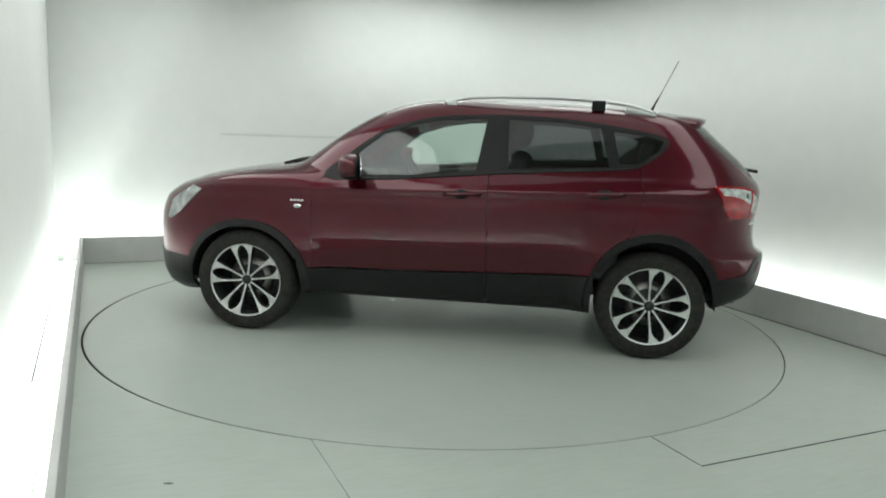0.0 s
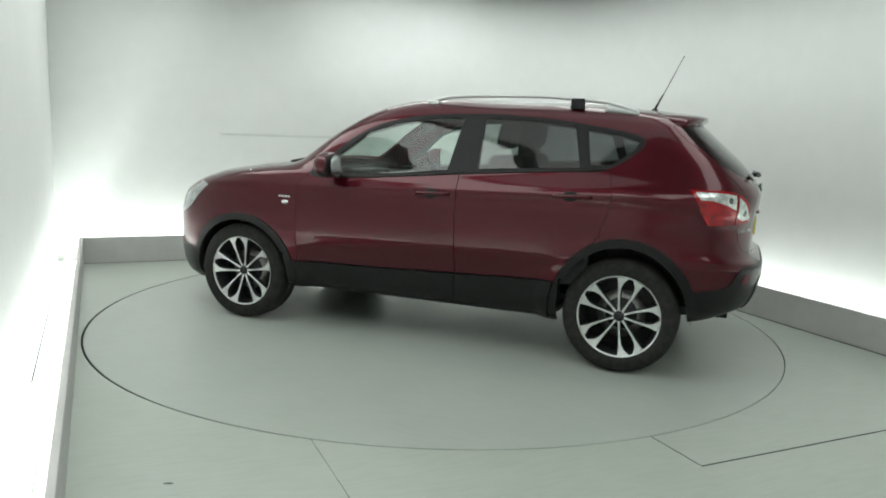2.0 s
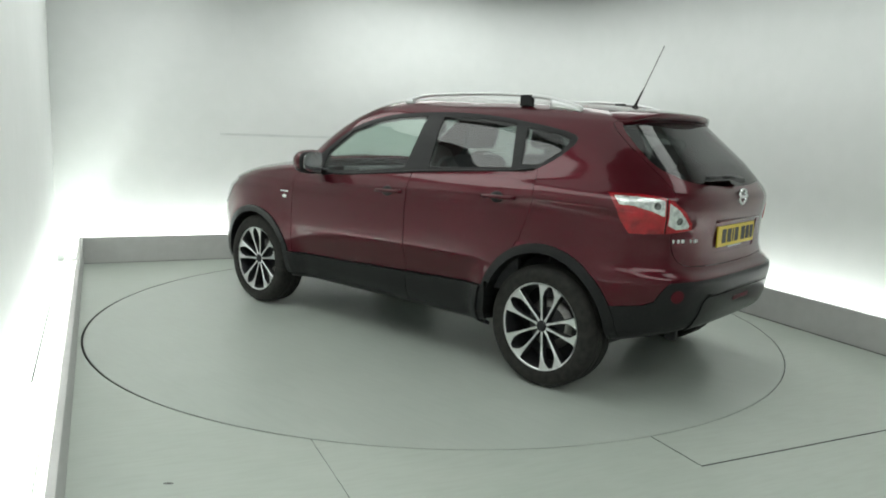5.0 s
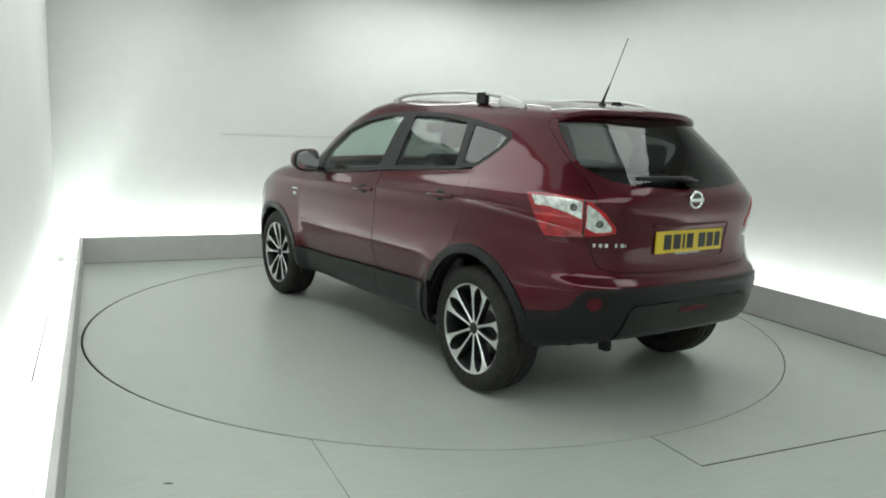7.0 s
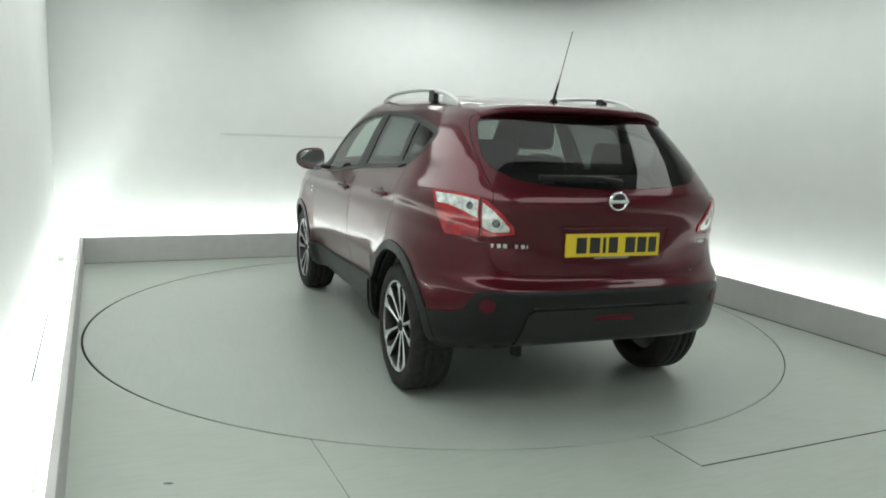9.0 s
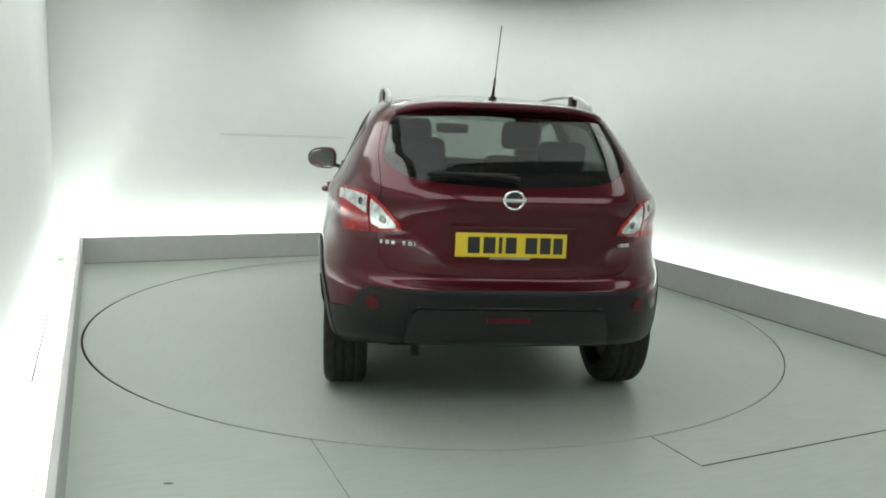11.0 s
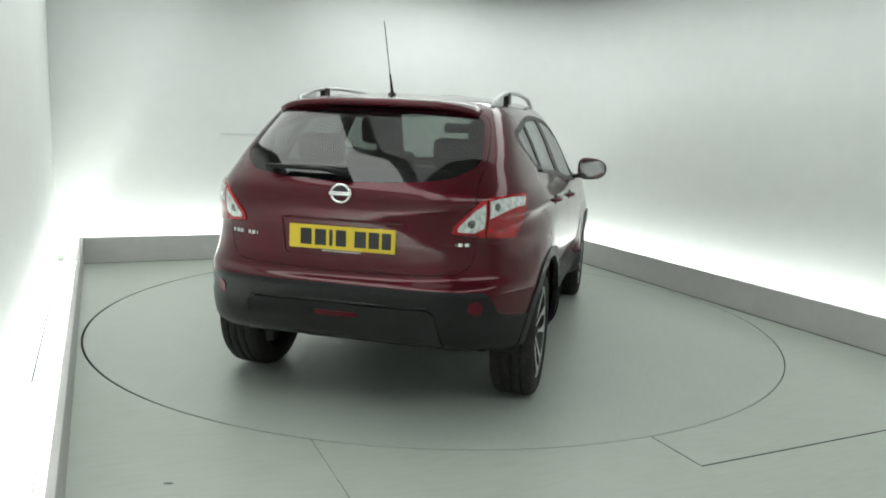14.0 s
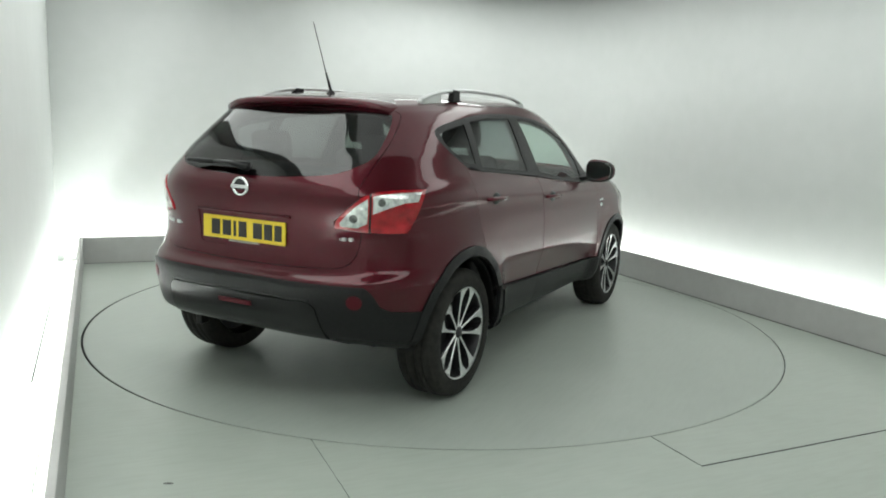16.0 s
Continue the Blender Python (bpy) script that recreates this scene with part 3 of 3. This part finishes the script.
        part("divider", shell(offset(gap, 0.001), 0.02), GLOSSY, lamp, "dark gap between lamp halves", True)
    # headlamps
    HEAD = [(1.91, 0.72), (1.87, 0.845), (1.72, 0.945), (1.64, 0.925), (1.70, 0.86), (1.80, 0.76), (1.88, 0.712)]
    for s in (1, -1):
        def corner(c, s=s):
            return c.x > 1.4 and c.y * s > 0.3 and c.z < 1.05
        bm = take(skin, cut(skin, HEAD, X, Z, corner))
        part("headlamp", shell(offset(bm, 0.004), 0.03), HEAD_LENS, car, "clear headlamp", True)

    # tailgate with its window
    def hatch(c):
        return c.x < -1.45 and c.z > 0.66
    gate = take(skin, cut(skin, GATE, Y, Z, hatch))
    shrink(gate, 0.0028)
    hole = take(gate, cut(gate, REAR_WINDOW, Y, Z, hatch, 0.05))
    dent = take(gate, cut(gate, [(0.300, 0.946), (0.290, 0.80), (0.27, 0.785), (-0.27, 0.785), (-0.290, 0.80), (-0.300, 0.946)], Y, Z, hatch, 0.05))
    tailgate = part("tailgate", shell(gate, 0.02), PAINT, car, "dark red tailgate", True)
    part("plate_recess", shell(offset(dent, -0.005), 0.006), PAINT, tailgate, "dark red plate recess", True)
    pane("rear_window", shell(shrink(hole, 0.001), 0.004), REAR_GLASS, tailgate, "dark tinted rear window")

    # windscreen
    def screen(c):
        return c.x > -0.1 and c.z > 1.05
    WS = [(0.62, 1.12), (0.40, 1.135), (0.0, 1.14), (-0.40, 1.135), (-0.62, 1.12), (-0.60, 1.25), (-0.55, 1.40), (-0.50, 1.49), (0.0, 1.525), (0.50, 1.49), (0.55, 1.40), (0.60, 1.25)]
    bm = take(skin, cut(skin, WS, Y, Z, screen))
    pane("windscreen", shell(bm, 0.005), GLASS, car, "clear windscreen")

    # doors and side windows
    for s in (1, -1):
        def flank(c, s=s):
            return c.y * s > 0.35
        dlo = take(skin, cut(skin, DLO, X, Z, flank))
        quarter = take(dlo, cut(dlo, GLASS_QUARTER, X, Z, flank, 0.05))
        front = take(dlo, cut(dlo, GLASS_FRONT, X, Z, flank, 0.05))
        rear = take(dlo, cut(dlo, GLASS_REAR, X, Z, flank, 0.05))
        frame_ = dlo
        offset(frame_, 0.001)
        part("window_surround", shell(frame_, 0.03), BLACK, car, "black window surround", True)
        for nm, bm, mat, lab in (("front_side_window", front, GLASS, "lightly tinted front side window"), ("rear_side_window", rear, PRIVACY, "dark tinted rear side window"),
                                 ("quarter_window", quarter, PRIVACY, "dark tinted rear quarter window")):
            pane(nm, shell(offset(bm, -0.003), 0.004), mat, car, lab)
        bm = take(skin, cut(skin, FRONT_DOOR, X, Z, flank))
        part("front_door", shell(shrink(bm, 0.0025), 0.025), PAINT, car, "", True)
        bm = take(skin, cut(skin, REAR_DOOR, X, Z, flank))
        part("rear_door", shell(shrink(bm, 0.0025), 0.025), PAINT, car, "", True)
    # bonnet
    BONNET = [(1.12, 0.70), (1.98, 0.56), (2.02, 0.0), (1.98, -0.56), (1.12, -0.70), (1.06, 0.0)]

    def hood(c):
        return c.x > 0.95 and c.z > 0.85
    bm = take(skin, cut(skin, BONNET, X, Y, hood))
    part("bonnet", shell(shrink(bm, 0.0025), 0.02), PAINT, car, "", True)
    part("body_shell", shell(skin, 0.02), PAINT, car, "dark red metallic body shell", True)
    return car


car = build_car()


# ---------------------------------------------------------------- wheels
def wheel(cx, s):
    y = (0.770 if cx > 0 else 0.750) * s
    prof = [(0.243, -0.105), (0.268, -0.112), (0.30, -0.112), (0.322, -0.102), (0.334, -0.085), (0.338, -0.06), (0.338, -0.052), (0.332, -0.05), (0.332, -0.044), (0.338, -0.042),
            (0.338, -0.006), (0.331, -0.004), (0.331, 0.004), (0.338, 0.006), (0.338, 0.042), (0.332, 0.044), (0.332, 0.05), (0.338, 0.052), (0.338, 0.06), (0.334, 0.085), (0.322, 0.102), (0.30, 0.112), (0.268, 0.112), (0.243, 0.105)]
    rim = revolve([(0.226, -0.10), (0.215, -0.09), (0.205, 0.0), (0.212, 0.06), (0.219, 0.085), (0.223, 0.098), (0.236, 0.103), (0.241, 0.099), (0.241, 0.09), (0.232, 0.08), (0.226, -0.10)], 72)
    wide = Matrix.Diagonal((1.05, 1, 1.05, 1))
    w = part("wheel", moved(rim, pose(cx, y, TYRE_R, 0, 0, 0 if s > 0 else 180) @ wide), ALLOY, car, "two-tone ten-spoke alloy wheel", True)
    w.data.materials.append(ALLOY_DARK)
    for f in w.data.polygons:
        c = f.center - Vector((cx, y, TYRE_R))
        f.material_index = 0 if math.hypot(c.x, c.z) > 0.2325 and abs(c.y) > 0.05 else 1
    part("tyre", moved(revolve(prof, 96), pose(cx, y, TYRE_R)), RUBBER, w, "black rubber tyre", True)
    part("wheel_dish", moved(revolve([(0.0, 0.03), (0.06, 0.035), (0.10, -0.03), (0.214, -0.045)], 48), pose(cx, y, TYRE_R, 0, 0, 0 if s > 0 else 180) @ wide), ALLOY_DARK, w, "dark wheel barrel", True)
    part("brake_disc", moved(revolve([(0.06, -0.012), (0.145, -0.012), (0.145, -0.026), (0.06, -0.026)], 48), pose(cx, y, TYRE_R, 0, 0, 0 if s > 0 else 180)), STEEL, w, "steel brake disc", True)
    # one spoke: dark flanks and a bright face, wider at the rim on one side
    def spoke(mirror):
        bm = bmesh.new()
        rows = [(0.026, 0.000, 0.0085), (0.040, 0.000, 0.0080), (0.060, 0.001, 0.0062), (0.09, 0.001, 0.0062), (0.13, 0.001, 0.0072), (0.160, 0.0, 0.0090), (0.185, -0.004, 0.0145), (0.205, -0.012, 0.0245), (0.222, -0.020, 0.036)]
        tops, lows = [], []
        for r, off, hw in rows:
            h = 0.078 + 0.022 * (r / 0.222) ** 1.5
            off *= mirror
            tops.append([bm.verts.new((off - hw, h - 0.003, r)), bm.verts.new((off - hw + 0.002, h, r)), bm.verts.new((off + hw - 0.002, h, r)), bm.verts.new((off + hw, h - 0.003, r))])
            lows.append([bm.verts.new((off - hw * 1.15, h - 0.04, r)), bm.verts.new((off + hw * 1.15, h - 0.04, r))])
        for (a, la), (b, lb) in zip(zip(tops, lows), zip(tops[1:], lows[1:])):
            for k in range(3):
                bm.faces.new((a[k], a[k + 1], b[k + 1], b[k]))
            bm.faces.new((la[0], a[0], b[0], lb[0]))
            bm.faces.new((a[3], la[1], lb[1], b[3]))
            bm.faces.new((la[1], la[0], lb[0], lb[1]))
        bm.faces.new((*tops[0], lows[0][1], lows[0][0]))
        bm.faces.new((*tops[-1], lows[-1][1], lows[-1][0]))
        bmesh.ops.recalc_face_normals(bm, faces=bm.faces)
        return bm
    meshes = {}
    phase = 7 if cx > 0 else -14
    for k in range(10):
        pair = 1 if k % 2 else -1
        if pair not in meshes:
            ob = part("spoke", spoke(pair), ALLOY, w, "machined bright spoke")
            ob.data.materials.append(ALLOY_DARK)
            for f in ob.data.polygons:
                f.material_index = 0 if f.normal.y > 0.5 else 1
            meshes[pair] = ob.data
        else:
            ob = new("spoke", meshes[pair])
            ob.parent = w
            tagged(ob, "machined bright spoke")
        lean = pair * 3.0
        a = 72 * (k // 2) + (18 if k % 2 else -18) + phase
        ob.matrix_local = pose(cx, y, TYRE_R, 0, 0, 0 if s > 0 else 180) @ wide @ pose(0, 0, 0, 0, a, 0) @ pose(0, 0, 0.04, 0, -lean, 0) @ pose(0, 0, -0.04)
    part("hub_cap", moved(revolve([(0.0, 0.092), (0.020, 0.091), (0.026, 0.086), (0.031, 0.080), (0.034, 0.06), (0.05, 0.02)], 32), pose(cx, y, TYRE_R, 0, 0, 0 if s > 0 else 180)), ALLOY_DARK, w, "grey hub cap", True)
    # liner
    lin = bmesh.new()
    pts = [(0.40 * math.cos(radians(a)), 0.405 * math.sin(radians(a))) for a in range(-2, 183, 8)]
    rows = [[lin.verts.new((cx + px, s * (0.53 if inner else min(0.85, flank_y(cx + px, max(0.45, TYRE_R + pz)) - 0.025)), TYRE_R + pz)) for px, pz in pts] for inner in (True, False)]
    for i in range(len(pts) - 1):
        lin.faces.new((rows[0][i], rows[0][i + 1], rows[1][i + 1], rows[1][i]))
    lin.faces.new(rows[0])
    part("wheel_arch_liner", shell(lin, 0.006), BLACK, car, "black wheel arch liner")


for hub in HUBS:
    for side_ in (1, -1):
        wheel(hub, side_)

# ---------------------------------------------------------------- car trim
def trim():
    # underbody
    part("floor_pan", joined(box(-0.9, 1.95, -0.56, 0.56, 0.25, 0.31, 0.02), box(-1.9, -0.8, -0.56, 0.56, 0.36, 0.42, 0.02), box(-0.92, 0.92, -0.79, 0.79, 0.29, 0.35, 0.02)), BLACK, car, "black underbody")
    part("exhaust_box", box(-1.86, -1.62, -0.52, 0.28, 0.34, 0.44, 0.04, 3), BLACK, car, "dark exhaust box")
    part("tow_hook", box(-1.90, -1.84, 0.40, 0.44, 0.31, 0.39, 0.008), BLACK, car, "black towing eye")
    for s in (1, -1):
        part("suspension_arm", tube([(-1.31, 0.6 * s, 0.3), (-1.0, 0.45 * s, 0.26)], 0.03), STEEL, car, "steel suspension arm", True)
        part("mud_flap", box(-1.02, -0.99, 0.66 * s - 0.08, 0.66 * s + 0.08, 0.235, 0.36, 0.006), BLACK, car, "black mud guard")
    # roof rails
    for s in (1, -1):
        path = [(0.06, 1.553), (0.0, 1.567), (-0.08, 1.584), (-0.20, 1.594), (-0.40, 1.600), (-0.70, 1.601), (-0.92, 1.592), (-1.08, 1.577), (-1.20, 1.552), (-1.29, 1.526)]
        rail = part("roof_rail", tube([(x, (0.558 - 0.02 * abs(x + 0.6)) * s, z) for x, z in curve(path, 3, False) + [path[-1]]], 0.014, 10, 0.8), RAIL, car, "satin silver roof rail", True)
        fin = bmesh.new()
        rows = []
        for i in range(13):
            t = i / 12
            x = -1.10 - 0.20 * t
            top = 1.574 - 0.048 * t ** 1.2
            y = (0.558 - 0.02 * abs(x + 0.6)) * s
            rows.append([fin.verts.new(v) for v in ((x, y - 0.012, 1.50), (x, y - 0.011, top - 0.004), (x, y - 0.004, top + 0.004), (x, y + 0.004, top + 0.004), (x, y + 0.012, top - 0.004), (x, y + 0.014, 1.50))])
        for a, b in zip(rows, rows[1:]):
            for k in range(6):
                fin.faces.new((a[k], a[(k + 1) % 6], b[(k + 1) % 6], b[k]))
        fin.faces.new(rows[0]), fin.faces.new(rows[-1][::-1])
        bmesh.ops.recalc_face_normals(fin, faces=fin.faces)
        part("rail_end", fin, RAIL, rail, "solid silver rear end of the rail", True)
        part("rail_foot", box(-0.975, -0.89, 0.551 * s - 0.016, 0.551 * s + 0.016, 1.53, 1.596, 0.006), BLACK, rail, "black rail foot")
        part("rail_foot", box(-0.02, 0.05, 0.548 * s - 0.016, 0.548 * s + 0.016, 1.535, 1.562, 0.006), RAIL, rail, "silver rail foot")
    # antenna
    base = part("antenna", moved(revolve([(0.0, 0.022), (0.012, 0.02), (0.022, 0.01), (0.028, -0.02)], 20, "Z"), pose(-1.33, 0, 1.545)), BLACK, car, "black roof antenna", True)
    part("mast", tube([(-1.33, 0, 1.56), (-1.355, 0, 1.615), (-1.375, 0, 1.655), (-1.376, 0, 1.656), (-1.488, 0, 1.905)], [0.009, 0.006, 0.005, 0.0026, 0.0022], 8), BLACK, base, "thin black mast", True)
    # spoiler
    sp = bmesh.new()
    rows = []
    for i in range(25):
        y = -0.525 + 1.05 * i / 24
        k = (y / 0.525) ** 2
        x1 = -1.670 + 0.07 * k * k + 0.035 * k
        z1 = 1.516 - 0.012 * k - 0.032 * k ** 3
        rows.append([sp.verts.new(v) for v in ((x1 + 0.30, y, z1 + 0.032), (x1 + 0.12, y, z1 + 0.014), (x1 + 0.02, y, z1 + 0.002), (x1, y, z1 - 0.008), (x1 + 0.006, y, z1 - 0.032), (x1 + 0.07, y, z1 - 0.042), (x1 + 0.30, y, z1 - 0.0))])
    for a, b in zip(rows, rows[1:]):
        for k in range(7):
            sp.faces.new((a[k], a[(k + 1) % 7], b[(k + 1) % 7], b[k]))
    sp.faces.new(rows[0]), sp.faces.new(rows[-1][::-1])
    bmesh.ops.recalc_face_normals(sp, faces=sp.faces)
    part("roof_spoiler", sp, PAINT, car, "dark red roof spoiler", True)
    # mirrors
    for s in (1, -1):
        bm = bmesh.new()
        bmesh.ops.create_uvsphere(bm, u_segments=28, v_segments=18, radius=1)
        for v in bm.verts:
            x, y, z = v.co
            fx = math.copysign(abs(x) ** 0.75, x)
            back = 0.045 if x < 0 else 0.095
            v.co = (0.565 + fx * back - 0.02 * y, s * (0.965 + 0.108 * math.copysign(abs(y) ** 0.7, y)), 1.124 + 0.084 * math.copysign(abs(z) ** 0.75, z) * (0.95 - 0.2 * y))
        bmesh.ops.recalc_face_normals(bm, faces=bm.faces)
        m = part("door_mirror", bm, PAINT, car, "dark red door mirror with black lower shell", True)
        m.data.materials.append(BLACK)
        for f in m.data.polygons:
            if f.center.z < 1.075 or f.center.x < 0.538:
                f.material_index = 1
        g = bmesh.new()
        bmesh.ops.create_circle(g, cap_ends=True, segments=32, radius=1)
        for v in g.verts:
            v.co = (0.513 - 0.02 * v.co.x, s * (0.967 + 0.092 * math.copysign(abs(v.co.x) ** 0.6, v.co.x)), 1.124 + 0.069 * math.copysign(abs(v.co.y) ** 0.6, v.co.y) * (0.95 - 0.2 * v.co.x))
        part("mirror_glass", shell(g, 0.003), CHROME, m, "silver mirror glass")
        part("mirror_arm", tube([(0.58, s * 0.80, 1.055), (0.575, s * 0.86, 1.068), (0.57, s * 0.92, 1.08)], [0.032, 0.026, 0.03], 12, 0.6), BLACK, m, "black mirror arm", True)
        # handles
        for hx, hz in ((-0.115, 0.980), (-0.995, 1.020)):
            hy = flank_y(hx, hz)
            h = part("door_handle", tube([(hx + 0.115, s * hy, hz - 0.004), (hx + 0.085, s * (hy + 0.022), hz), (hx, s * (hy + 0.030), hz + 0.003), (hx - 0.085, s * (hy + 0.022), hz + 0.004), (hx - 0.115, s * hy, hz + 0.003)], [0.012, 0.013, 0.013, 0.013, 0.012], 10, 0.9), PAINT, car, "dark red door handle", True)
            # shade of the handle recess, put in as a shallow black ellipsoid
            cup = bmesh.new()
            bmesh.ops.create_uvsphere(cup, u_segments=24, v_segments=12, radius=1)
            for v in cup.verts:
                v.co = (hx + 0.01 + v.co.x * 0.048, s * (hy - 0.002 + 0.010 * v.co.y), hz + v.co.z * 0.032)
            part("handle_recess_shade", cup, BLACK, h, "black ellipsoid for the shaded handle recess", True)
        # belt moulding
        part("belt_moulding", tube([(x, flank_y(x, z, s), z) for x, z in ((0.66, 1.045), (0.36, 1.052), (-0.30, 1.115), (-0.73, 1.147), (-1.04, 1.168), (-1.17, 1.185))], 0.007, 8), BLACK, car, "black belt moulding", True)
        # wing badge
        part("wing_badge", moved(revolve([(0.0, 0.004), (0.02, 0.003), (0.024, 0.0)], 24), pose(0.955, flank_y(0.955, 0.852, s), 0.852) @ Matrix.Diagonal((1.1, s, 0.6, 1))), CHROME, car, "small chrome oval badge", True)
        for i in range(4):
            part("badge_bar", box(0.915 + 0.024 * i, 0.933 + 0.024 * i, flank_y(0.955, 0.89, s) - 0.003, flank_y(0.955, 0.89, s) + 0.003, 0.884, 0.896, 0.001), CHROME, car, "small chrome badge bar")
        part("door_trim", box(-0.26, 0.84, s * 0.77 - 0.02, s * 0.77 + 0.02, 0.48, 1.05, 0.012), TRIM, car, "dark inner door trim")
        part("door_trim", box(-1.10, -0.30, s * 0.77 - 0.02, s * 0.77 + 0.02, 0.48, 1.09, 0.012), TRIM, car, "dark inner door trim")
        part("front_seat", joined(moved(box(-0.28, 0.24, s * 0.36 - 0.25, s * 0.36 + 0.25, 0.52, 0.70, 0.06, 3), pose(0, 0, 0)),
                                  moved(box(-0.07, 0.07, -0.24, 0.24, 0, 0.62, 0.06, 3), pose(-0.30, s * 0.36, 0.62, 0, -14, 0)),
                                  moved(box(-0.05, 0.05, -0.13, 0.13, 0.64, 0.82, 0.045, 3), pose(-0.30, s * 0.36, 0.64, 0, -12, 0))), CLOTH, car, "dark cloth front seat", True)
        part("rear_headrest", moved(box(-0.05, 0.05, -0.13, 0.13, 0.0, 0.17, 0.045, 3), pose(-1.35, s * 0.38, 1.17, 0, -12, 0)), CLOTH, car, "dark rear headrest", True)
    part("rear_bench", joined(box(-1.22, -0.72, -0.62, 0.62, 0.50, 0.68, 0.06, 3), moved(box(-0.07, 0.07, -0.62, 0.62, 0, 0.58, 0.06, 3), pose(-1.22, 0, 0.60, 0, -16, 0))), CLOTH, car, "dark cloth rear bench", True)
    part("dashboard", joined(box(0.55, 0.98, -0.66, 0.66, 0.70, 1.03, 0.06, 3), box(0.50, 0.70, 0.18, 0.56, 0.98, 1.08, 0.03, 3)), TRIM, car, "dark plastic dashboard", True)
    ring_ = revolve([(0.185 + 0.014 * math.cos(a), 0.014 * math.sin(a)) for a in [2 * math.pi * i / 10 for i in range(11)]], 40, "Z")
    part("steering_wheel", moved(joined(ring_, box(-0.18, 0.18, -0.02, 0.02, -0.012, 0.012), revolve([(0.0, 0.03), (0.06, 0.02), (0.07, -0.02)], 20, "Z")), pose(0.40, -0.36, 0.98, 0, -66, 0)), TRIM, car, "dark steering wheel", True)
    part("cabin_floor", box(-1.85, 1.0, -0.66, 0.66, 0.36, 0.40), TRIM, car, "dark cabin floor")
    part("load_cover", box(-1.84, -1.36, -0.58, 0.58, 0.98, 1.0, 0.005), TRIM, car, "dark load cover")
    part("bulkhead", box(0.96, 1.0, -0.72, 0.72, 0.40, 1.06), TRIM, car, "dark bulkhead")
    part("inner_mirror", box(0.28, 0.31, -0.12, 0.12, 1.35, 1.42, 0.02, 3), TRIM, car, "dark inner mirror", True)
    # tail fittings
    x = -2.002
    plate = part("rear_number_plate", box(x - 0.008, x, -0.256, 0.262, 0.814, 0.925, 0.002), YELLOW, car, "yellow number plate")
    for y0, y1 in ((0.205, 0.150), (0.133, 0.078), (0.062, 0.046), (0.030, -0.020), (-0.062, -0.117), (-0.130, -0.180), (-0.193, -0.237)):
        part("plate_bar", box(x - 0.0095, x - 0.006, y1, y0, 0.832, 0.907), INK, plate, "black bar on the plate")
    part("plate_frame_strip", box(x - 0.004, x + 0.01, -0.09, 0.10, 0.803, 0.812, 0.002), STEEL, car, "small pale strip under the plate")
    logo = moved(joined(revolve([(0.043, 0.0), (0.046, 0.008), (0.054, 0.008), (0.058, 0.0)], 40), box(-0.062, 0.062, 0.0, 0.010, -0.011, 0.011, 0.003)), pose(-2.024, 0.004, 1.078, 0, 0, 90) @ Matrix.Diagonal((0.88, 1, 0.80, 1)))
    part("tailgate_emblem", logo, CHROME, car, "chrome ring emblem with a bar", True)
    part("emblem_backing", moved(revolve([(0.0, 0.002), (0.036, 0.002), (0.039, -0.01)], 32), pose(-2.022, 0.004, 1.078, 0, 0, 90)), GLOSSY, car, "dark emblem backing")
    for i in range(7):
        y0 = 0.600 - 0.0255 * i
        xx = tail_x(y0 - 0.01, 0.864)
        part("name_bar", box(xx - 0.003, xx + 0.012, y0 - 0.017, y0, 0.854, 0.872, 0.002), RAIL, car, "small chrome letter-sized bar")
    for i in range(3):
        y0 = -0.505 - 0.028 * i
        xx = tail_x(y0 - 0.01, 0.87)
        part("name_bar", box(xx - 0.003, xx + 0.012, y0 - 0.021, y0, 0.862, 0.878, 0.002), RAIL, car, "small chrome letter-sized bar")
    lip0 = tail_x(0.0, 0.583)
    lip1 = tail_x(0.43, 0.583)
    part("bumper_lip", tube([(lip0 - 0.004 + (lip1 - lip0) * (y / 0.43) ** 2, y, 0.586) for y in [-0.43 + 0.86 * i / 20 for i in range(21)]], 0.008, 8), INSERT, car, "smooth black lip across the bumper", True)
    part("grab_moulding", box(-2.024, -2.0, -0.29, 0.29, 0.947, 0.958, 0.005, 3), PAINT, car, "dark red plate recess lip", True)
    # wiper
    part("front_wiper", tube([(1.21, 0.40, 1.100), (1.14, 0.22, 1.122), (1.09, 0.0, 1.132), (1.09, -0.3, 1.125)], [0.008, 0.014, 0.014, 0.008], 8), BLACK, car, "black front wiper", True)
    part("rear_wiper", joined(tube([(-2.00, -0.02, 1.165), (-1.99, 0.10, 1.182), (-1.965, 0.30, 1.185)], [0.02, 0.014, 0.009], 8, 0.8), box(-1.985, -1.965, -0.01, 0.40, 1.172, 1.194, 0.006)), BLACK, car, "black rear wiper", True)


trim()


# ---------------------------------------------------------------- movement
def theta(t):
    return 172.434 - 6.70166 * t - 0.0140626 * t * t + 0.000136617 * t ** 3


def motions():
    rows = [(float(t), theta(t)) for t in range(17)]
    walk(turntable, [(t, pose(0, 0, 0, 0, 0, a)) for t, a in rows])
    walk(car, [(t, pose(0, 0, 0, 0, 0, a) @ pose(-0.1348, -0.0702, 0) @ pose(-1.7, 0, 0, 0, 0, -0.55) @ pose(1.7, 0, 0)) for t, a in rows])


motions()
